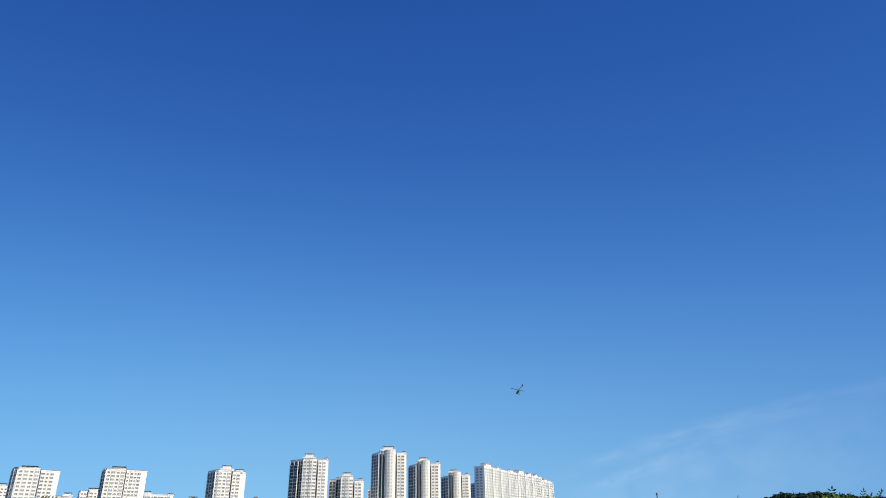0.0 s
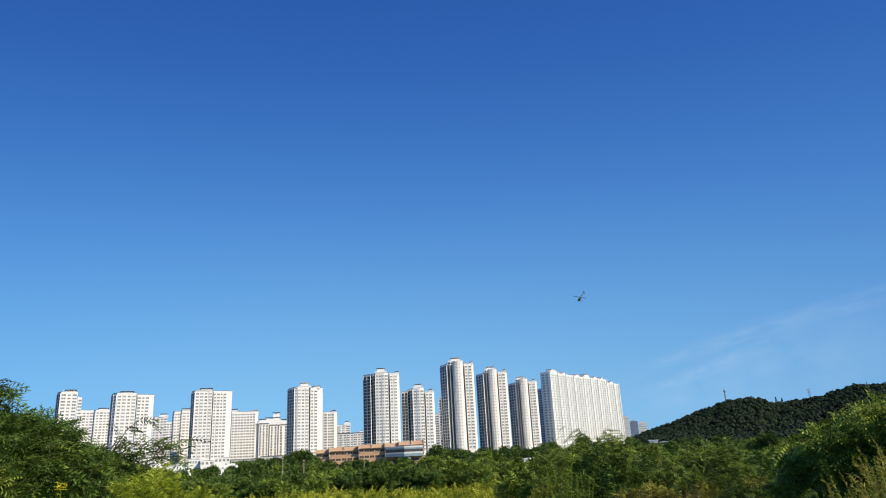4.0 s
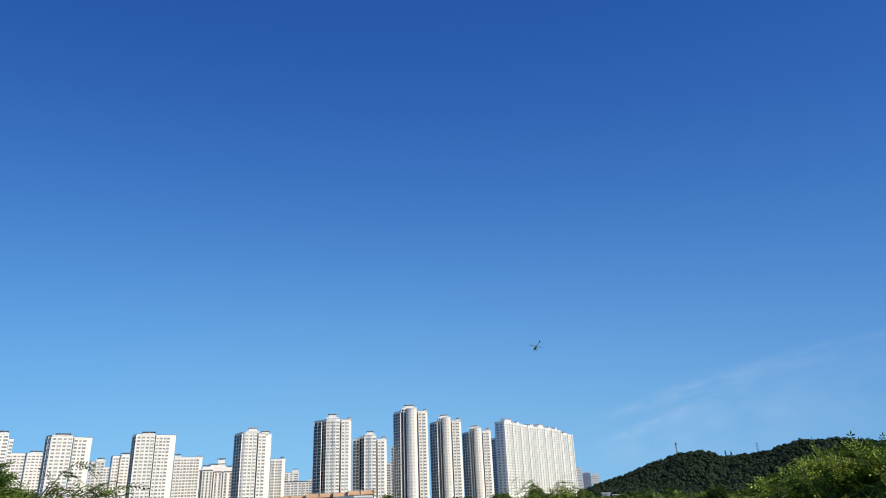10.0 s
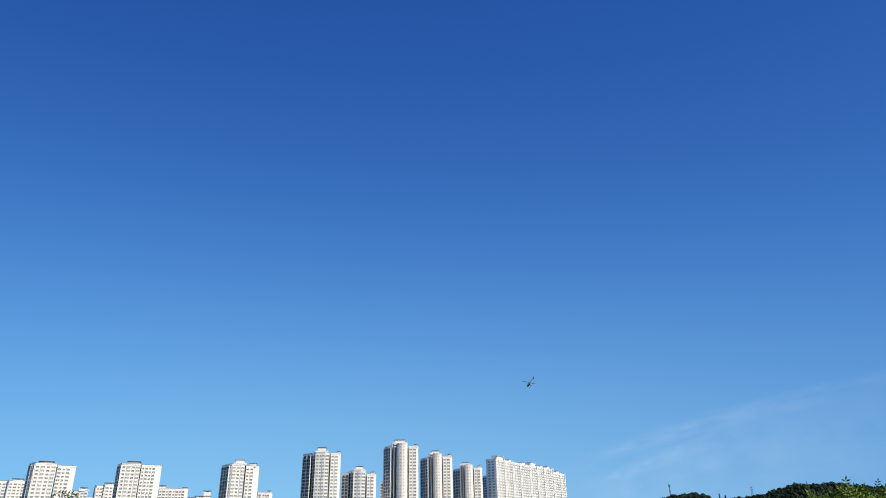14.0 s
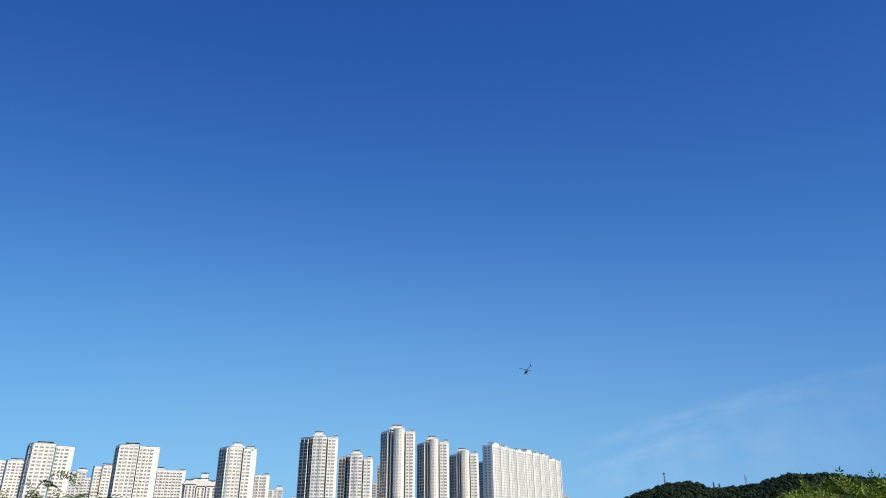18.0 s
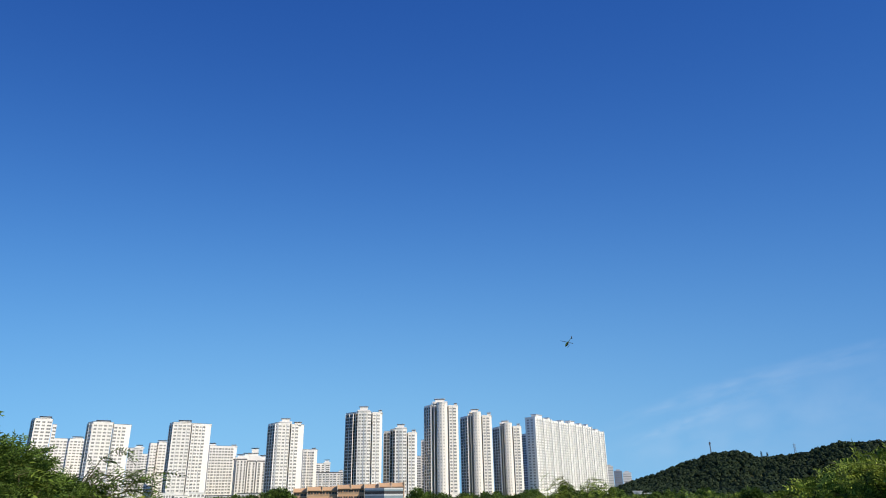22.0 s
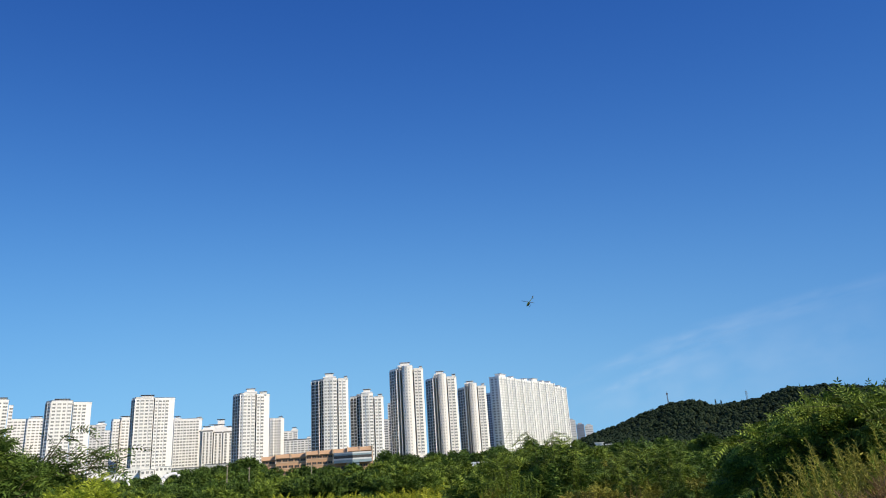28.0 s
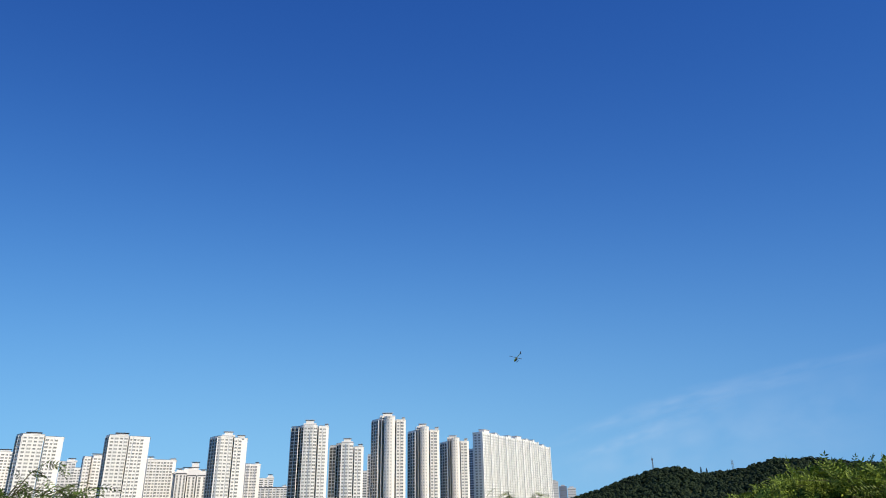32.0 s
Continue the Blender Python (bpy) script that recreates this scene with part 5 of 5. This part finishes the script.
def dry_strip():
    """Dry brown grass at the near foot of the thicket."""
    n = 9000
    b = rng.uniform(1, 27, n)
    d = rng.uniform(9.8, 12.5, n)
    x, y = d * np.sin(np.radians(b)), d * np.cos(np.radians(b))
    P = np.stack([x, y, ground_z(x, y) - 0.02], -1)
    W = np.stack([rng.normal(size=n) * 0.35, rng.normal(size=n) * 0.35, np.ones(n)], -1)
    U = np.stack([rng.normal(size=n), rng.normal(size=n), np.zeros(n)], -1)
    v, t = spread((BLADE[0] * np.array([1, 0.6, 1]), BLADE[1]), P, W, U, rng.uniform(0.45, 0.85, n) * (0.8 + 0.15 * np.sin(b * 1.7) + 0.45 * np.exp(-((b - 14) / 5) ** 2)) * rng.uniform(0.5, 1.0, n))
    ob = part_mesh("dry_grass", mesh_arrays("dry_grass", v, t), LEAF_DRY, None)
    tagged(ob, "dry brown grass at the thicket's foot", "grass", kind="stuff")
    m = 3500
    k = rng.choice(n, m, replace=False)
    q = P[k] + np.stack([rng.normal(size=m) * 0.3, rng.normal(size=m) * 0.3, np.zeros(m)], -1)
    v, t = spread((BLADE[0] * np.array([1, 0.9, 1]), BLADE[1]), q, W[k], U[k], rng.uniform(0.3, 0.8, m))
    ob = part_mesh("olive_grass", mesh_arrays("olive_grass", v, t), LEAF_OLIVE, None)
    tagged(ob, "olive green grass at the thicket's foot", "grass", kind="stuff")


dry_strip()


def yellow_flower(b, dist, elev):
    p = at(b, dist)
    z0 = gz(p.x, p.y)
    top = rise(elev, dist) - z0
    ob = thing("yellow_flower", "yellow wild flower on a thin green stalk", "flower", (p.x, p.y, z0))
    bm = bmesh.new()
    tube(bm, [(0, 0, -0.05), (0.03, 0, top * 0.5), (0, 0, top)], [0.006, 0.005, 0.003], 5)
    part("stalk", bm, LEAF_LIGHT, ob)
    n = 26
    a = np.arange(n) * 2.399
    P = np.stack([0.012 * np.cos(a), 0.012 * np.sin(a), top - 0.05 + 0.05 * (np.arange(n) % 5) / 4], -1)
    W = np.stack([np.cos(a), np.sin(a), rng.uniform(-0.3, 0.7, n)], -1)
    v, t = spread(SPRIG, P, W, np.tile([0, 0, 1.0], (n, 1)), np.full(n, 0.032))
    part_mesh("petals", mesh_arrays("petals", v, t), PETAL, ob)
    P = np.stack([0.0 * a[:12], 0.0 * a[:12], np.linspace(top - 0.35, top - 0.04, 12)], -1)
    W = np.stack([np.cos(a[:12]), np.sin(a[:12]), 0.6 + 0 * a[:12]], -1)
    v, t = spread(SPRIG, P, W, np.tile([0, 0, 1.0], (12, 1)), np.full(12, 0.045))
    part_mesh("leaves", mesh_arrays("leaves", v, t), LEAF_LIGHT, ob)


yellow_flower(-32.2, 6.8, -0.62)


# ---- the thin streak of high cloud ----
def cirrus(thick, lines):
    mat = bpy.data.materials.new("thin cirrus")
    mat.use_nodes = True
    n, l = mat.node_tree.nodes, mat.node_tree.links
    n.clear()
    coord = n.new("ShaderNodeTexCoord")
    sep = n.new("ShaderNodeSeparateXYZ")
    l.new(coord.outputs["UV"], sep.inputs[0])

    def math_node(op, a, b=None):
        m = n.new("ShaderNodeMath")
        m.operation = op
        for k, s in enumerate((a, b)):
            if s is None:
                continue
            if isinstance(s, (int, float)):
                m.inputs[k].default_value = s
            else:
                l.new(s, m.inputs[k])
        return m.outputs[0]
    tex = n.new("ShaderNodeTexNoise")
    tex.inputs["Scale"].default_value = 3.0
    tex.inputs["Detail"].default_value = 5
    stretch = n.new("ShaderNodeMapping")
    stretch.inputs["Scale"].default_value = (3.0, 1.0, 1.0)
    l.new(coord.outputs["UV"], stretch.inputs["Vector"])
    l.new(stretch.outputs["Vector"], tex.inputs["Vector"])
    across = math_node("SINE", math_node("MULTIPLY", sep.outputs["Y"], math.pi))
    along = math_node("SINE", math_node("MULTIPLY", sep.outputs["X"], math.pi))
    soft = math_node("MULTIPLY", math_node("POWER", across, 2.2), math_node("POWER", along, 0.8))
    wisp = n.new("ShaderNodeMapRange")
    wisp.inputs["From Min"].default_value, wisp.inputs["From Max"].default_value = 0.3, 0.75
    l.new(tex.outputs["Fac"], wisp.inputs["Value"])
    alpha = math_node("MULTIPLY", math_node("MULTIPLY", soft, wisp.outputs["Result"]), thick)
    clear = n.new("ShaderNodeBsdfTransparent")
    white = n.new("ShaderNodeEmission")
    white.inputs["Color"].default_value = (0.80, 0.88, 1.0, 1)
    white.inputs["Strength"].default_value = 0.9
    mix = n.new("ShaderNodeMixShader")
    l.new(alpha, mix.inputs["Fac"])
    l.new(clear.outputs[0], mix.inputs[1])
    l.new(white.outputs[0], mix.inputs[2])
    out = n.new("ShaderNodeOutputMaterial")
    l.new(mix.outputs[0], out.inputs["Surface"])

    def strip(line, name):
        bm = bmesh.new()
        uv = bm.loops.layers.uv.new("UVMap")
        rows = []
        for k, (b, e, half) in enumerate(line):
            rows.append([(bm.verts.new(at(b, 4200, rise(e + half * s, 4200))), (k / (len(line) - 1), (s + 1) / 2)) for s in (-1, -0.5, 0, 0.5, 1)])
        for a, c in zip(rows, rows[1:]):
            for i in range(4):
                q = (a[i], c[i], c[i + 1], a[i + 1])
                f = bm.faces.new([x[0] for x in q])
                for loop, x in zip(f.loops, q):
                    loop[uv].uv = x[1]
        ob = part(name, bm, mat, None)
        ob.visible_shadow = False
        tagged(ob, "thin white streak of high cloud", "cloud", kind="structure")
    for line in lines:
        strip(line, "backdrop_cloud")


cirrus(0.16, [[(10, 4.6, 0.7), (14, 6.0, 0.9), (18, 7.1, 1.1), (22, 8.0, 1.2), (27, 8.8, 1.2), (32, 9.6, 1.1), (40, 10.8, 1.0)],
              [(12, 3.6, 0.5), (15, 4.5, 0.8), (18, 5.4, 0.9), (22, 6.6, 0.9), (26, 7.6, 0.7)]])
cirrus(0.14, [[(8, 1.5, 2.0), (14, 3.0, 3.2), (20, 4.4, 4.0), (27, 5.4, 4.4), (34, 6.2, 4.6), (46, 7.0, 4.6)]])


# ---- the model helicopter in the air ----
def helicopter():
    yellow = material("yellow shell", (0.75, 0.62, 0.02), 0.35, vary=0.05)
    black = material("black carbon", (0.02, 0.02, 0.022), 0.4, vary=0.1)
    place = at(8.7, 36.0, rise(12.0, 36.0))
    ob = thing("model_helicopter", "yellow and black model helicopter hovering in the sky", "helicopter", place)
    ob.rotation_euler = (radians(-24), radians(8), radians(20))
    bm = bmesh.new()
    bmesh.ops.create_uvsphere(bm, u_segments=16, v_segments=10, radius=1.0, matrix=pose(0, 0.05, 0) @ Matrix.Diagonal((0.055, 0.15, 0.07, 1)))
    for v in bm.verts:
        if v.co.y < -0.02:
            v.co.x *= 0.7
            v.co.z = v.co.z * 0.65 + 0.02
    part("canopy", bm, yellow, ob)
    bm = bmesh.new()
    box(bm, 0, -0.02, -0.09, -0.02, 0.05, 0.22, 0, 0.012)
    part("frame", bm, black, ob)
    bm = bmesh.new()
    tube(bm, [(0, -0.08, 0.02), (0, -0.30, 0.025), (0, -0.55, 0.03)], [0.02, 0.016, 0.012], 10)
    boom = part("tail_boom", bm, yellow, ob)
    bm = bmesh.new()
    prism(bm, [(-0.003, -0.50), (0.003, -0.50), (0.003, -0.58), (-0.003, -0.58)], -0.04, 0.11)
    part("tail_fin", bm, black, boom)
    bm = bmesh.new()
    box(bm, 0.02, -0.55, -0.06, 0.12, 0.004, 0.02)
    part("tail_rotor", bm, black, boom)
    bm = bmesh.new()
    tube(bm, [(0, 0, 0.05), (0, 0, 0.12)], [0.008, 0.008], 8)
    part("mast", bm, black, ob)
    bm = bmesh.new()
    box(bm, 0, 0, 0.105, 0.13, 0.07, 0.03, 0, 0.006)
    part("rotor_head", bm, black, ob)
    for s in (-1, 1):
        bm = bmesh.new()
        box(bm, s * 0.21, 0, 0.116, 0.121, 0.36, 0.032)
        part("rotor_blade", bm, black, ob)
        bm = bmesh.new()
        tube(bm, [(s * 0.075, 0.14, -0.12), (s * 0.075, 0.10, -0.14), (s * 0.075, -0.12, -0.14)], [0.006] * 3, 6)
        skid = part("skid", bm, black, ob)
        for y in (0.06, -0.07):
            bm = bmesh.new()
            tube(bm, [(s * 0.02, y, -0.07), (s * 0.06, y, -0.10), (s * 0.075, y, -0.14)], [0.005] * 3, 6)
            part("strut", bm, black, skid)


helicopter()
